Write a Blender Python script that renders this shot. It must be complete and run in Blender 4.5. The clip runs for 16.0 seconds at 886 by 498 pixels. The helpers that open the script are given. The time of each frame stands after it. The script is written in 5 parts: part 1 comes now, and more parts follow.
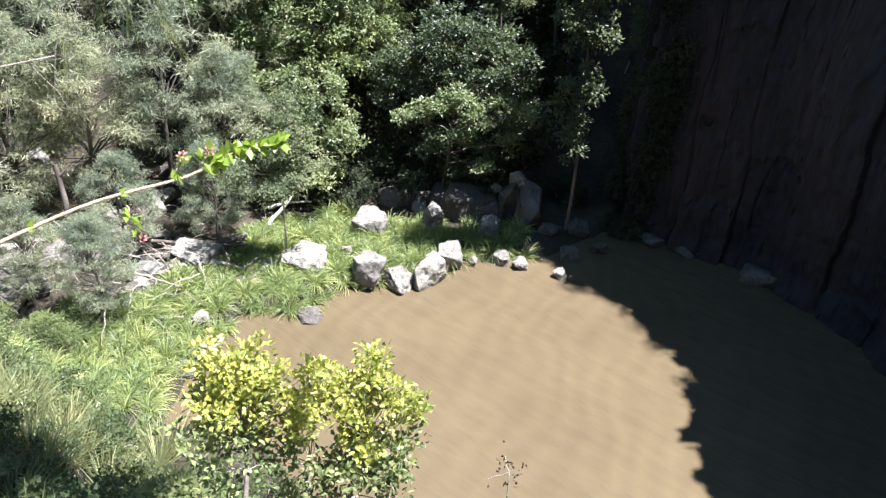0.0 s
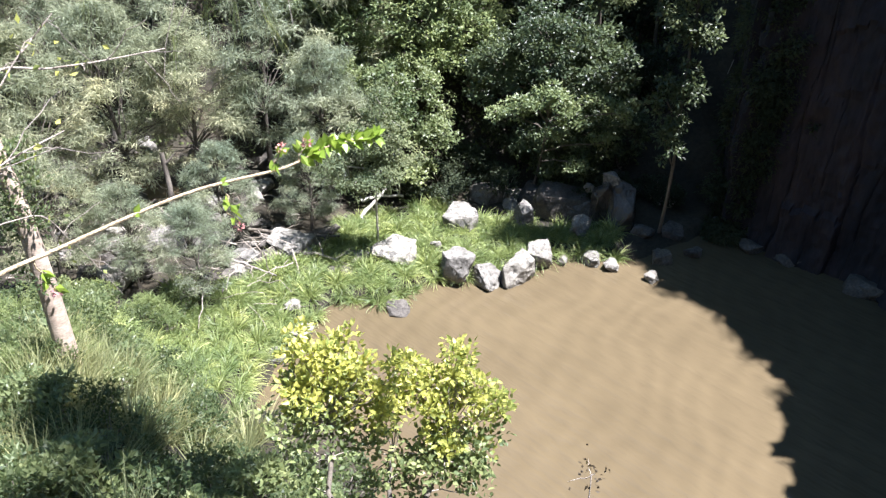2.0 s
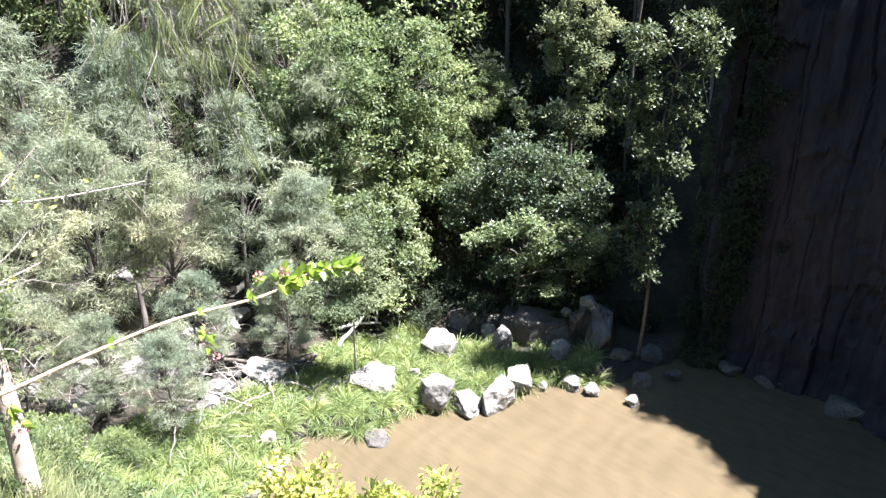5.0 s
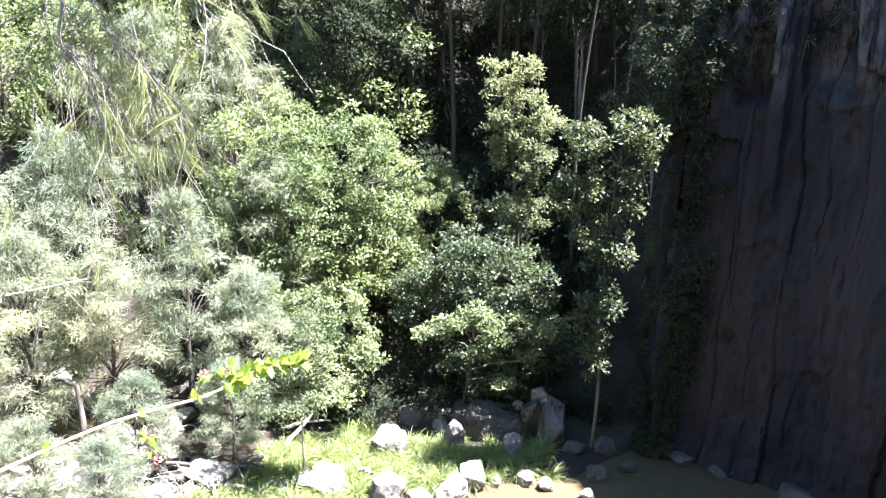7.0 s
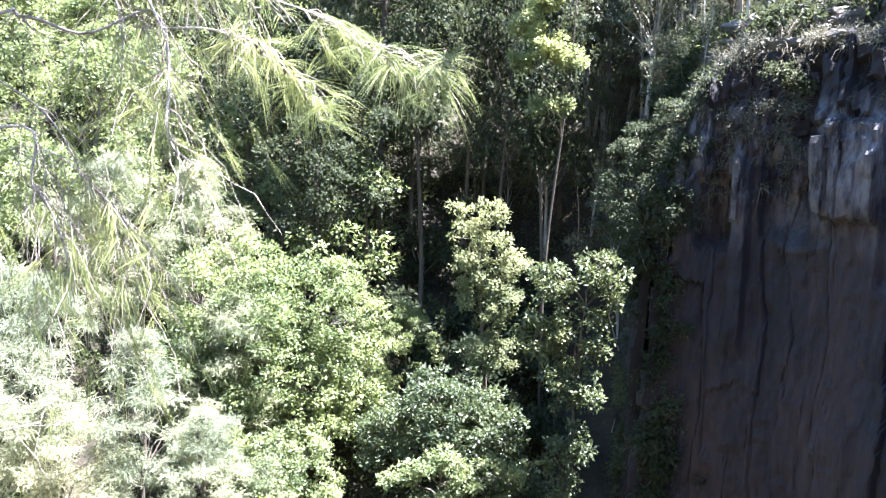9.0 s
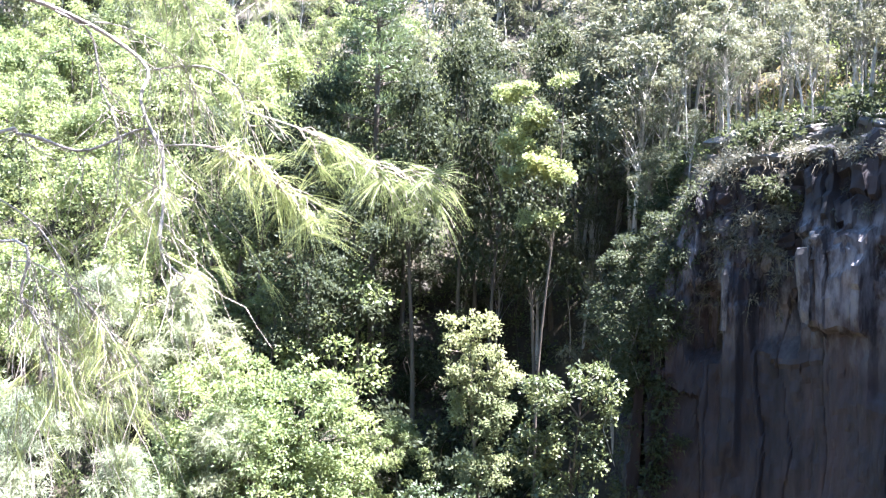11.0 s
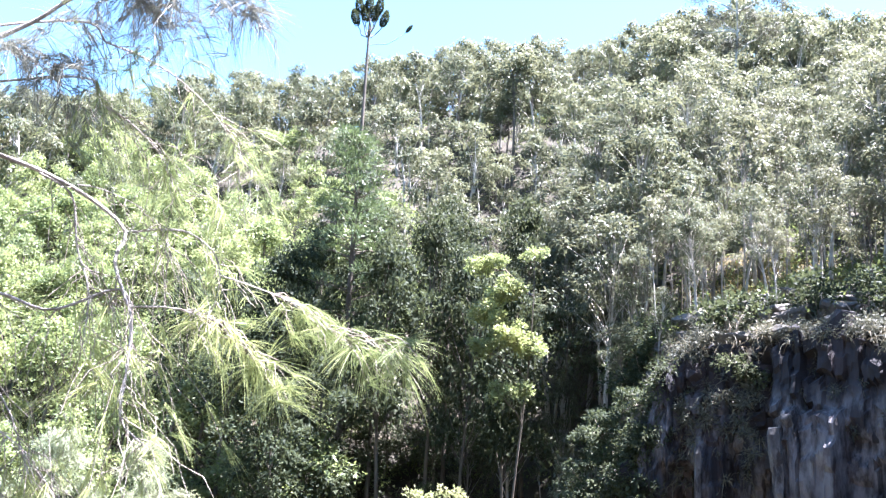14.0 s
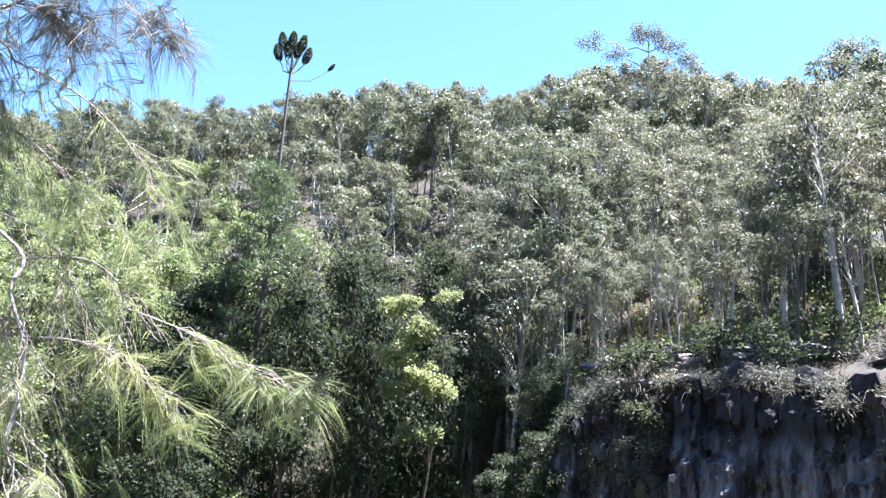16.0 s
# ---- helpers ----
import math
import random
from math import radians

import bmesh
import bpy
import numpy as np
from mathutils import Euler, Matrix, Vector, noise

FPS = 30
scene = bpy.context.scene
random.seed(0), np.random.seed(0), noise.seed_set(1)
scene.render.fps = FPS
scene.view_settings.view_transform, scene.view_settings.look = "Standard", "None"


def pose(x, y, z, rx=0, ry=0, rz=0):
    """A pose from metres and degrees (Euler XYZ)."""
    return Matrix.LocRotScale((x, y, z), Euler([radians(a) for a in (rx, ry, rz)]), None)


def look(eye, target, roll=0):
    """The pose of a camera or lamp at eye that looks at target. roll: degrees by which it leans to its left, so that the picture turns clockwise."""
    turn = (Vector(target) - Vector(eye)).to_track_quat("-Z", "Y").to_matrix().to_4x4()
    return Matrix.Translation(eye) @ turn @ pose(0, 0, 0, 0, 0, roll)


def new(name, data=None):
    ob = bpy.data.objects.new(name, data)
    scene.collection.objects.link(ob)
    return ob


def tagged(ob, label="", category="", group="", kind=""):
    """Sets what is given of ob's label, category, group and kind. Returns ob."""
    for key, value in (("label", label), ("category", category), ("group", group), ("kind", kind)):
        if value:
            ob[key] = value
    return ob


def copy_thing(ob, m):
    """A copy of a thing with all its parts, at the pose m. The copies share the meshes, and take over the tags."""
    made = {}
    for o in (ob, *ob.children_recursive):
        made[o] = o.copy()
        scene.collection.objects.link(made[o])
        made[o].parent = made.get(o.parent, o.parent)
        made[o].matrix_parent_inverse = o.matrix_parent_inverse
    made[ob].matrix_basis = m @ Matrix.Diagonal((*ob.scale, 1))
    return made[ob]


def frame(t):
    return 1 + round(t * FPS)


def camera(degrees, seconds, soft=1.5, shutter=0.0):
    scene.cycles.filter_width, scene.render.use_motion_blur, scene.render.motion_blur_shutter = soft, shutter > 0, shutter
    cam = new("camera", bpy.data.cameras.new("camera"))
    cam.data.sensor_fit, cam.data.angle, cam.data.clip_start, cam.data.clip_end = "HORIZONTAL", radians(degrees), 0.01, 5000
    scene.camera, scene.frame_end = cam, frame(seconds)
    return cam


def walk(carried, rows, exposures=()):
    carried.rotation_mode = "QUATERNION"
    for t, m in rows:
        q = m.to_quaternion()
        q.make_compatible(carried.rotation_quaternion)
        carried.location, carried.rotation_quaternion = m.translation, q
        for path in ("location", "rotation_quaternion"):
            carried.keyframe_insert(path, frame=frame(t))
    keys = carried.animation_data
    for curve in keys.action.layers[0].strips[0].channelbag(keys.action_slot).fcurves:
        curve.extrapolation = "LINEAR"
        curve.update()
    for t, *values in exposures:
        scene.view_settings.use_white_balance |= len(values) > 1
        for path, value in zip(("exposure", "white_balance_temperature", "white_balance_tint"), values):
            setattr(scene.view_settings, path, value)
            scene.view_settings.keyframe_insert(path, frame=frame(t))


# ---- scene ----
EYE_Z = 20.0  # the pool's surface is z = 0
cam = camera(55.7, 16.0, soft=1.35)
# seconds, then the turn about x, y and z in degrees; the camera turns where it stands
PATH = [
    (0.0, 58.00, -1.49, 0.93),
    (0.5, 58.03, -1.32, 2.62),
    (1.0, 57.92, -0.90, 4.19),
    (1.5, 57.77, -0.41, 5.73),
    (2.0, 57.70, -0.04, 7.22),
    (2.5, 57.85, 0.41, 8.48),
    (3.0, 60.11, -0.04, 7.55),
    (3.5, 61.85, -0.07, 6.68),
    (4.0, 63.27, 0.04, 6.27),
    (6.5, 71.00, -0.33, 3.10),
    (7.0, 72.71, -0.43, 1.97),
    (7.5, 75.20, -0.62, 1.44),
    (8.0, 77.77, -0.94, 0.98),
    (8.5, 80.08, -1.14, 0.40),
    (9.0, 82.33, -1.08, -0.16),
    (11.5, 91.91, -0.92, -0.98),
    (12.0, 93.88, -1.05, -1.31),
    (12.5, 95.83, -1.31, -1.65),
    (13.0, 97.78, -1.60, -2.01),
    (13.5, 99.67, -2.01, -2.42),
    (14.0, 101.63, -2.27, -2.89),
    (14.5, 103.50, -2.68, -3.35),
    (15.0, 105.28, -3.02, -3.92),
    (15.5, 105.40, -3.10, -5.98),
    (16.0, 104.71, -3.10, -9.08),
]
# seconds, stops, kelvin, tint: the camera brightens as it tilts up past the dark cliff, then darkens towards the sky
EXPOSURES = [(0.0, 2.28, 5920, 16), (3.0, 2.2, 5880, 17), (4.0, 2.4, 5880, 16), (6.5, 3.3, 5870, 19), (9.0, 3.92, 5880, 21), (11.5, 4.08, 5930, 23), (12.5, 4.08, 5930, 24), (14.0, 3.8, 5850, 23), (15.0, 3.38, 5760, 22), (16.0, 3.13, 5750, 23)]
walk(cam, [(t, pose(0, 0, EYE_Z, rx, ry, rz)) for t, rx, ry, rz in PATH], EXPOSURES)

# ---- light ----
SUN_AZ, SUN_EL = 89.0, 68.8
world = bpy.data.worlds.new("sky")
world.use_nodes = True
scene.world = world
wn = world.node_tree
wn.nodes.clear()
sky = wn.nodes.new("ShaderNodeTexSky")
sky.sky_type = "NISHITA"
sky.sun_disc = False
sky.sun_elevation, sky.sun_rotation = radians(SUN_EL), radians(SUN_AZ)
sky.air_density, sky.dust_density, sky.ozone_density = 1.0, 0.3, 2.0
bg = wn.nodes.new("ShaderNodeBackground")
bg.inputs["Strength"].default_value = 0.0435
wo = wn.nodes.new("ShaderNodeOutputWorld")
cool = wn.nodes.new("ShaderNodeMix")
cool.data_type, cool.blend_type = "RGBA", "MULTIPLY"
cool.inputs[0].default_value, cool.inputs[7].default_value = 1.0, (0.85, 1.12, 1.08, 1)
wn.links.new(sky.outputs[0], cool.inputs[6])
wn.links.new(cool.outputs[2], bg.inputs["Color"])
wn.links.new(bg.outputs[0], wo.inputs["Surface"])
sun = new("sun", bpy.data.lights.new("sun", "SUN"))
sun.data.energy, sun.data.angle, sun.data.color = 5.0, radians(0.55), (1.0, 0.97, 0.92)
sd = Vector((math.sin(radians(SUN_AZ)) * math.cos(radians(SUN_EL)),
             math.cos(radians(SUN_AZ)) * math.cos(radians(SUN_EL)), math.sin(radians(SUN_EL))))
sun.matrix_world = look(sd * 100, (0, 0, 0))


# ---- materials ----
def material(name):
    m = bpy.data.materials.new(name)
    m.use_nodes = True
    nt = m.node_tree
    nt.nodes.clear()
    out = nt.nodes.new("ShaderNodeOutputMaterial")
    return m, nt, out


def node(nt, kind, **inputs):
    n = nt.nodes.new(kind)
    for key, value in inputs.items():
        n.inputs[key.replace("_", " ")].default_value = value
    return n


def ramp(nt, fac, stops):
    n = nt.nodes.new("ShaderNodeValToRGB")
    e = n.color_ramp.elements
    while len(e) < len(stops):
        e.new(0.5)
    for el, (p, c) in zip(e, stops):
        el.position, el.color = p, (*c, 1)
    nt.links.new(fac, n.inputs["Fac"])
    return n.outputs["Color"]


def mixcol(nt, fac, a, b, mode="MIX"):
    n = nt.nodes.new("ShaderNodeMix")
    n.data_type, n.blend_type = "RGBA", mode
    for sock, v in ((0, fac), (6, a), (7, b)):
        if isinstance(v, bpy.types.NodeSocket):
            nt.links.new(v, n.inputs[sock])
        else:
            n.inputs[sock].default_value = v if sock == 0 else (*v, 1)
    return n.outputs[2]


def noise_fac(nt, scale, detail=4.0, rough=0.55, stretch=None, coord="Object", spin=None):
    tc = nt.nodes.new("ShaderNodeTexCoord")
    src = tc.outputs[coord]
    if stretch:
        mp = nt.nodes.new("ShaderNodeMapping")
        mp.inputs["Scale"].default_value = stretch
        if spin is not None:
            mp.vector_type = "TEXTURE"
            mp.inputs["Scale"].default_value = [1 / a for a in stretch]
            mp.inputs["Rotation"].default_value = (0, 0, spin)
        nt.links.new(src, mp.inputs["Vector"])
        src = mp.outputs["Vector"]
    n = node(nt, "ShaderNodeTexNoise", Scale=scale, Detail=detail, Roughness=rough)
    nt.links.new(src, n.inputs["Vector"])
    return n.outputs["Fac"]


def bump(nt, fac, strength, distance):
    n = node(nt, "ShaderNodeBump", Strength=strength, Distance=distance)
    nt.links.new(fac, n.inputs["Height"])
    return n.outputs["Normal"]


def leaf_material(name, dark, light, glow, through_part=0.35, rough=0.42, gloss=0.5, tones=((0.0, (0.85, 0.9, 0.9)), (1.0, (1.15, 1.08, 0.95)))):
    """Leaves: each one its own tone, letting part of the light through."""
    m, nt, out = material(name)
    geo = nt.nodes.new("ShaderNodeNewGeometry")
    info = nt.nodes.new("ShaderNodeObjectInfo")
    col = ramp(nt, geo.outputs["Random Per Island"], [(0.0, dark), (0.55, [(a + b) / 2 for a, b in zip(dark, light)]), (1.0, light)])
    patch = ramp(nt, noise_fac(nt, 0.55, 2.0, coord="Object"), [(0.35, (0.72, 0.78, 0.75)), (0.65, (1.2, 1.15, 1.05))])
    col = mixcol(nt, 1.0, col, patch, "MULTIPLY")
    wide = ramp(nt, noise_fac(nt, 0.17, 1.0, coord="Object"), [(0.36, (0.7, 0.76, 0.76)), (0.5, (1, 1, 1)), (0.64, (1.3, 1.24, 1.14))])
    col = mixcol(nt, 1.0, col, wide, "MULTIPLY")
    tone = ramp(nt, info.outputs["Random"], tones)
    col = mixcol(nt, 1.0, col, tone, "MULTIPLY")
    p = node(nt, "ShaderNodeBsdfPrincipled", Roughness=rough)
    p.inputs["Specular IOR Level"].default_value = gloss
    nt.links.new(col, p.inputs["Base Color"])
    tr = nt.nodes.new("ShaderNodeBsdfTranslucent")
    nt.links.new(mixcol(nt, 0.75, col, glow), tr.inputs["Color"])
    mix = nt.nodes.new("ShaderNodeMixShader")
    mix.inputs[0].default_value = through_part
    nt.links.new(p.outputs[0], mix.inputs[1])
    nt.links.new(tr.outputs[0], mix.inputs[2])
    nt.links.new(mix.outputs[0], out.inputs["Surface"])
    return m


def rough_material(name, stops, scale, rough=0.85, relief=0.6, depth=0.03, fine=9.0, stretch=None, gloss=0.3, stain=None):
    """Rock, bark and soil: two scales of mottling, with relief; stain: (colour, scale, threshold)."""
    m, nt, out = material(name)
    big = noise_fac(nt, scale, 5.0, 0.6, stretch)
    small = noise_fac(nt, scale * fine, 6.0, 0.65, stretch)
    col = ramp(nt, big, stops)
    col = mixcol(nt, 1.0, col, ramp(nt, small, [(0.3, (0.6, 0.6, 0.6)), (0.7, (1.3, 1.3, 1.3))]), "MULTIPLY")
    info = nt.nodes.new("ShaderNodeObjectInfo")
    col = mixcol(nt, 1.0, col, ramp(nt, info.outputs["Random"], [(0.0, (0.82, 0.82, 0.84)), (1.0, (1.14, 1.12, 1.08))]), "MULTIPLY")
    if stain:
        c, s, at = stain
        f = ramp(nt, noise_fac(nt, s, 6.0, 0.7, stretch), [(at, (0, 0, 0)), (at + 0.08, (1, 1, 1))])
        col = mixcol(nt, f, col, c)
    p = node(nt, "ShaderNodeBsdfPrincipled", Roughness=rough)
    p.inputs["Specular IOR Level"].default_value = gloss
    nt.links.new(col, p.inputs["Base Color"])
    nt.links.new(bump(nt, small, relief, depth), p.inputs["Normal"])
    nt.links.new(p.outputs[0], out.inputs["Surface"])
    return m


def water_material(name, colour, wave, rough):
    m, nt, out = material(name)
    f1 = noise_fac(nt, 0.95, 2.5, 0.5, (0.7, 2.4, 1.0), spin=radians(-38))
    f2 = noise_fac(nt, 0.18, 3.0, 0.5)
    col = ramp(nt, f2, [(0.3, [c * 0.9 for c in colour]), (0.7, [c * 1.1 for c in colour])])
    p = node(nt, "ShaderNodeBsdfPrincipled", Roughness=rough, IOR=1.33)
    tc = nt.nodes.new("ShaderNodeTexCoord")
    mp = nt.nodes.new("ShaderNodeMapping")
    mp.inputs["Rotation"].default_value = (0, 0, radians(20))
    wv = node(nt, "ShaderNodeTexWave", Scale=0.3, Distortion=14.0, Detail=2.0)
    wv.inputs["Detail Scale"].default_value = 0.5
    nt.links.new(tc.outputs["Object"], mp.inputs["Vector"])
    nt.links.new(mp.outputs["Vector"], wv.inputs["Vector"])
    swell = mixcol(nt, 0.16, f1, wv.outputs["Fac"])
    # the ripples' light and dark bands are put into the colour too
    col = mixcol(nt, 1.0, col, ramp(nt, swell, [(0.25, (0.92, 0.92, 0.92)), (0.75, (1.08, 1.08, 1.07))]), "MULTIPLY")
    nt.links.new(col, p.inputs["Base Color"])
    nt.links.new(bump(nt, swell, wave, 0.35), p.inputs["Normal"])
    nt.links.new(p.outputs[0], out.inputs["Surface"])
    return m


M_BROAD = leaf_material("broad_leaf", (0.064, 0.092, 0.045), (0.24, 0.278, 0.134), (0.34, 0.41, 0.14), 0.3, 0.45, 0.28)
# a deep green, darkened further for foliage that stands in shade
M_DEEP_SHADE = leaf_material("deep_green_shaded_leaf", (0.026, 0.034, 0.024), (0.068, 0.082, 0.052), (0.1, 0.12, 0.055), 0.28, 0.6, 0.1)
# broad leaf with the half-shade of its trees put into the colour
M_SHADE_LEAF = leaf_material("glossy_shaded_leaf", (0.024, 0.036, 0.02), (0.105, 0.13, 0.065), (0.16, 0.2, 0.07), 0.24, 0.42, 0.35)
M_BROAD_LIGHT = leaf_material("light_broad_leaf", (0.095, 0.125, 0.06), (0.25, 0.28, 0.145), (0.33, 0.39, 0.15), 0.36, 0.42, 0.4)
M_PALE_LEAF = leaf_material("pale_green_leaf", (0.11, 0.135, 0.08), (0.23, 0.25, 0.16), (0.29, 0.33, 0.15), 0.38, 0.55, 0.15)
M_OAK = leaf_material("she_oak_needles", (0.125, 0.137, 0.098), (0.41, 0.425, 0.31), (0.38, 0.41, 0.245), 0.4, 0.6, 0.3)
M_OAK_NEAR = leaf_material("green_needles", (0.075, 0.105, 0.05), (0.265, 0.3, 0.145), (0.33, 0.39, 0.16), 0.45, 0.5, 0.3)
M_GUM = leaf_material("gum_leaf", (0.05, 0.0535, 0.04), (0.157, 0.16, 0.117), (0.19, 0.195, 0.112), 0.34, 0.5, 0.25, [(0.0, (0.55, 0.68, 0.58)), (0.35, (0.85, 0.97, 0.82)), (0.7, (1.15, 1.15, 1.02)), (1.0, (1.3, 1.2, 1.08))])
# needles of the high sprays, greyed and darkened as against bright sky
M_OAK_BACKLIT = leaf_material("backlit_grey_needles", (0.05, 0.056, 0.056), (0.15, 0.16, 0.155), (0.16, 0.17, 0.15), 0.35, 0.55, 0.3)
M_PINE = leaf_material("pine_needles", (0.035, 0.06, 0.035), (0.11, 0.15, 0.075), (0.16, 0.21, 0.08), 0.25, 0.5, 0.4)
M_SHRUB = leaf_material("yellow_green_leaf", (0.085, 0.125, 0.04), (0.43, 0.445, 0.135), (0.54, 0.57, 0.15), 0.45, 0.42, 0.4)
M_WEED = leaf_material("weed_leaf", (0.032, 0.052, 0.023), (0.125, 0.15, 0.07), (0.22, 0.27, 0.09), 0.36, 0.5, 0.25)
M_STRAP = leaf_material("strap_leaf", (0.11, 0.155, 0.055), (0.37, 0.41, 0.18), (0.4, 0.47, 0.16), 0.4, 0.45, 0.4)
M_DRY = leaf_material("dry_grass", (0.06, 0.052, 0.042), (0.2, 0.17, 0.125), (0.2, 0.17, 0.11), 0.3, 0.7, 0.2)
M_GRASS = leaf_material("tall_grass", (0.14, 0.16, 0.075), (0.45, 0.44, 0.25), (0.5, 0.5, 0.23), 0.42, 0.6, 0.3)
M_FEATHER = leaf_material("green_feathery_leaf", (0.1, 0.135, 0.055), (0.25, 0.29, 0.13), (0.32, 0.38, 0.13), 0.4, 0.55, 0.35)
M_SCRUB = leaf_material("grey_scrub_leaf", (0.05, 0.054, 0.044), (0.17, 0.163, 0.138), (0.12, 0.12, 0.08), 0.3, 0.6, 0.3)
M_PETAL = leaf_material("pink_petal", (0.5, 0.18, 0.22), (0.7, 0.4, 0.38), (0.7, 0.35, 0.35), 0.3, 0.5, 0.3)
M_VINE = leaf_material("bright_green_leaf", (0.12, 0.2, 0.03), (0.3, 0.4, 0.07), (0.42, 0.55, 0.08), 0.45, 0.35, 0.5)
M_STRAW = leaf_material("golden_grass", (0.16, 0.13, 0.06), (0.42, 0.35, 0.18), (0.45, 0.38, 0.18), 0.35, 0.7, 0.2)
M_DARKLEAF = leaf_material("dark_red_leaf", (0.03, 0.022, 0.015), (0.07, 0.05, 0.03), (0.1, 0.06, 0.03), 0.2, 0.5, 0.3)
M_BARK = rough_material("grey_bark", [(0.3, (0.06, 0.05, 0.04)), (0.7, (0.16, 0.14, 0.115))], 3.0, stretch=(1, 1, 0.2))
M_PALE = rough_material("pale_gum_bark", [(0.3, (0.28, 0.26, 0.23)), (0.7, (0.5, 0.48, 0.44))], 2.0, stretch=(1, 1, 0.35))
M_TRUNK = rough_material("tan_smooth_bark", [(0.3, (0.26, 0.2, 0.155)), (0.7, (0.46, 0.38, 0.31))], 2.2, stretch=(0.5, 0.5, 2.0), stain=((0.12, 0.09, 0.07), 3.0, 0.62))
M_TWIG = rough_material("twig_bark", [(0.3, (0.2, 0.17, 0.14)), (0.7, (0.42, 0.37, 0.32))], 8.0)
M_LIMB = rough_material("pale_smooth_limb", [(0.3, (0.2, 0.18, 0.17)), (0.7, (0.5, 0.47, 0.46))], 6.0, stain=((0.13, 0.11, 0.1), 3.0, 0.6))
M_STEM = rough_material("straw_coloured_stem", [(0.3, (0.36, 0.29, 0.18)), (0.7, (0.55, 0.45, 0.3))], 12.0)
M_BOULDER = rough_material("pale_boulder", [(0.3, (0.125, 0.116, 0.1)), (0.7, (0.3, 0.282, 0.245))], 1.3, depth=0.09, fine=7.0, stain=((0.095, 0.089, 0.078), 1.9, 0.53))
M_ROCK = rough_material("dark_creek_rock", [(0.25, (0.04, 0.036, 0.032)), (0.7, (0.14, 0.125, 0.105))], 1.2, depth=0.08, stain=((0.2, 0.185, 0.16), 1.7, 0.62))
M_WET = rough_material("wet_streaked_rock", [(0.3, (0.02, 0.018, 0.016)), (0.7, (0.075, 0.067, 0.058))], 1.6, rough=0.35, depth=0.06, stretch=(1, 1, 0.15), gloss=0.6, stain=((0.3, 0.285, 0.26), 1.4, 0.64))
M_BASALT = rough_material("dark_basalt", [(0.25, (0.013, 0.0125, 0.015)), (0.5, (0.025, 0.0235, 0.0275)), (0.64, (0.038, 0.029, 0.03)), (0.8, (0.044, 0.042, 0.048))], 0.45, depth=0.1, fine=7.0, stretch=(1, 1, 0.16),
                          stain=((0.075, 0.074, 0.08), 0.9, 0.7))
# pale lichen and bird lime, streaked down the weathered top of the cliff
nt = M_BASALT.node_tree
face = next(n for n in nt.nodes if n.type == "BSDF_PRINCIPLED")
clean = face.inputs["Base Color"].links[0].from_socket
sep = nt.nodes.new("ShaderNodeSeparateXYZ")
nt.links.new(nt.nodes.new("ShaderNodeTexCoord").outputs["Object"], sep.inputs[0])
band = nt.nodes.new("ShaderNodeMapRange")
band.inputs["From Min"].default_value, band.inputs["From Max"].default_value = 15.5, 19.5
nt.links.new(sep.outputs["Z"], band.inputs["Value"])
fade = nt.nodes.new("ShaderNodeMapRange")
fade.inputs["From Min"].default_value, fade.inputs["From Max"].default_value = 21.9, 20.9
nt.links.new(sep.outputs["Z"], fade.inputs["Value"])
patch = ramp(nt, noise_fac(nt, 0.9, 6.0, 0.7, (1.6, 1.6, 0.5)), [(0.43, (0, 0, 0)), (0.62, (1, 1, 1))])
patch = mixcol(nt, 1.0, patch, fade.outputs["Result"], "MULTIPLY")
lichen = mixcol(nt, 1.0, patch, band.outputs["Result"], "MULTIPLY")
nt.links.new(mixcol(nt, lichen, clean, (0.15, 0.145, 0.155)), face.inputs["Base Color"])
M_PALE_ROCK = rough_material("pale_weathered_rock", [(0.3, (0.04, 0.038, 0.04)), (0.7, (0.15, 0.146, 0.15))], 0.9, depth=0.1, stretch=(1, 1, 0.4), stain=((0.035, 0.032, 0.033), 1.3, 0.52))
# litter colour lowered to include the shade under the canopy
M_GROUND = rough_material("shaded_leaf_litter", [(0.3, (0.014, 0.014, 0.009)), (0.5, (0.028, 0.024, 0.016)), (0.7, (0.055, 0.045, 0.029))], 0.35, depth=0.08, fine=14.0)
M_WATER = water_material("muddy_water", (0.09, 0.069, 0.04), 0.34, 0.16)

# ---- land ----
def smooth(a, b, x):
    t = np.clip((np.asarray(x, float) - a) / (b - a), 0, 1)
    return t * t * (3 - 2 * t)


def wobble(x, y, s, seed=0.0):
    """Smooth, repeatable unevenness between about -1 and 1."""
    x, y = np.asarray(x, float) / s, np.asarray(y, float) / s
    return (np.sin(1.7 * x + 1.3 * y + seed) + np.sin(-1.1 * x + 2.3 * y + 2.1 * seed + 1) + np.sin(2.9 * x - 0.7 * y + 3.3 * seed + 2)
            + 0.6 * np.sin(4.3 * x + 3.9 * y + seed * 5)) / 3.6


def pool_side(x, y):
    """Metres outside the pool's edge (negative: in the water)."""
    e = (np.hypot((x - 4.0) / 13.4, (y - 21.5) / 13.2) - 1) * 13.0
    shore = np.interp(x, [-12, -9.3, -6, -4.5, -1, 1.4, 3.6, 5.3, 7.2, 9], [20.5, 23.4, 26.2, 28.6, 29.5, 31.3, 31.4, 31.7, 33.6, 37])
    inlet = 1.9 * np.exp(-((x + 7.4) ** 2 + (y - 26.2) ** 2) / 2.2)
    return np.maximum(e, (y - shore) * 0.85) + 0.28 * wobble(x, y, 1.7) + 0.18 * wobble(x, y, 0.8, 3) - inlet


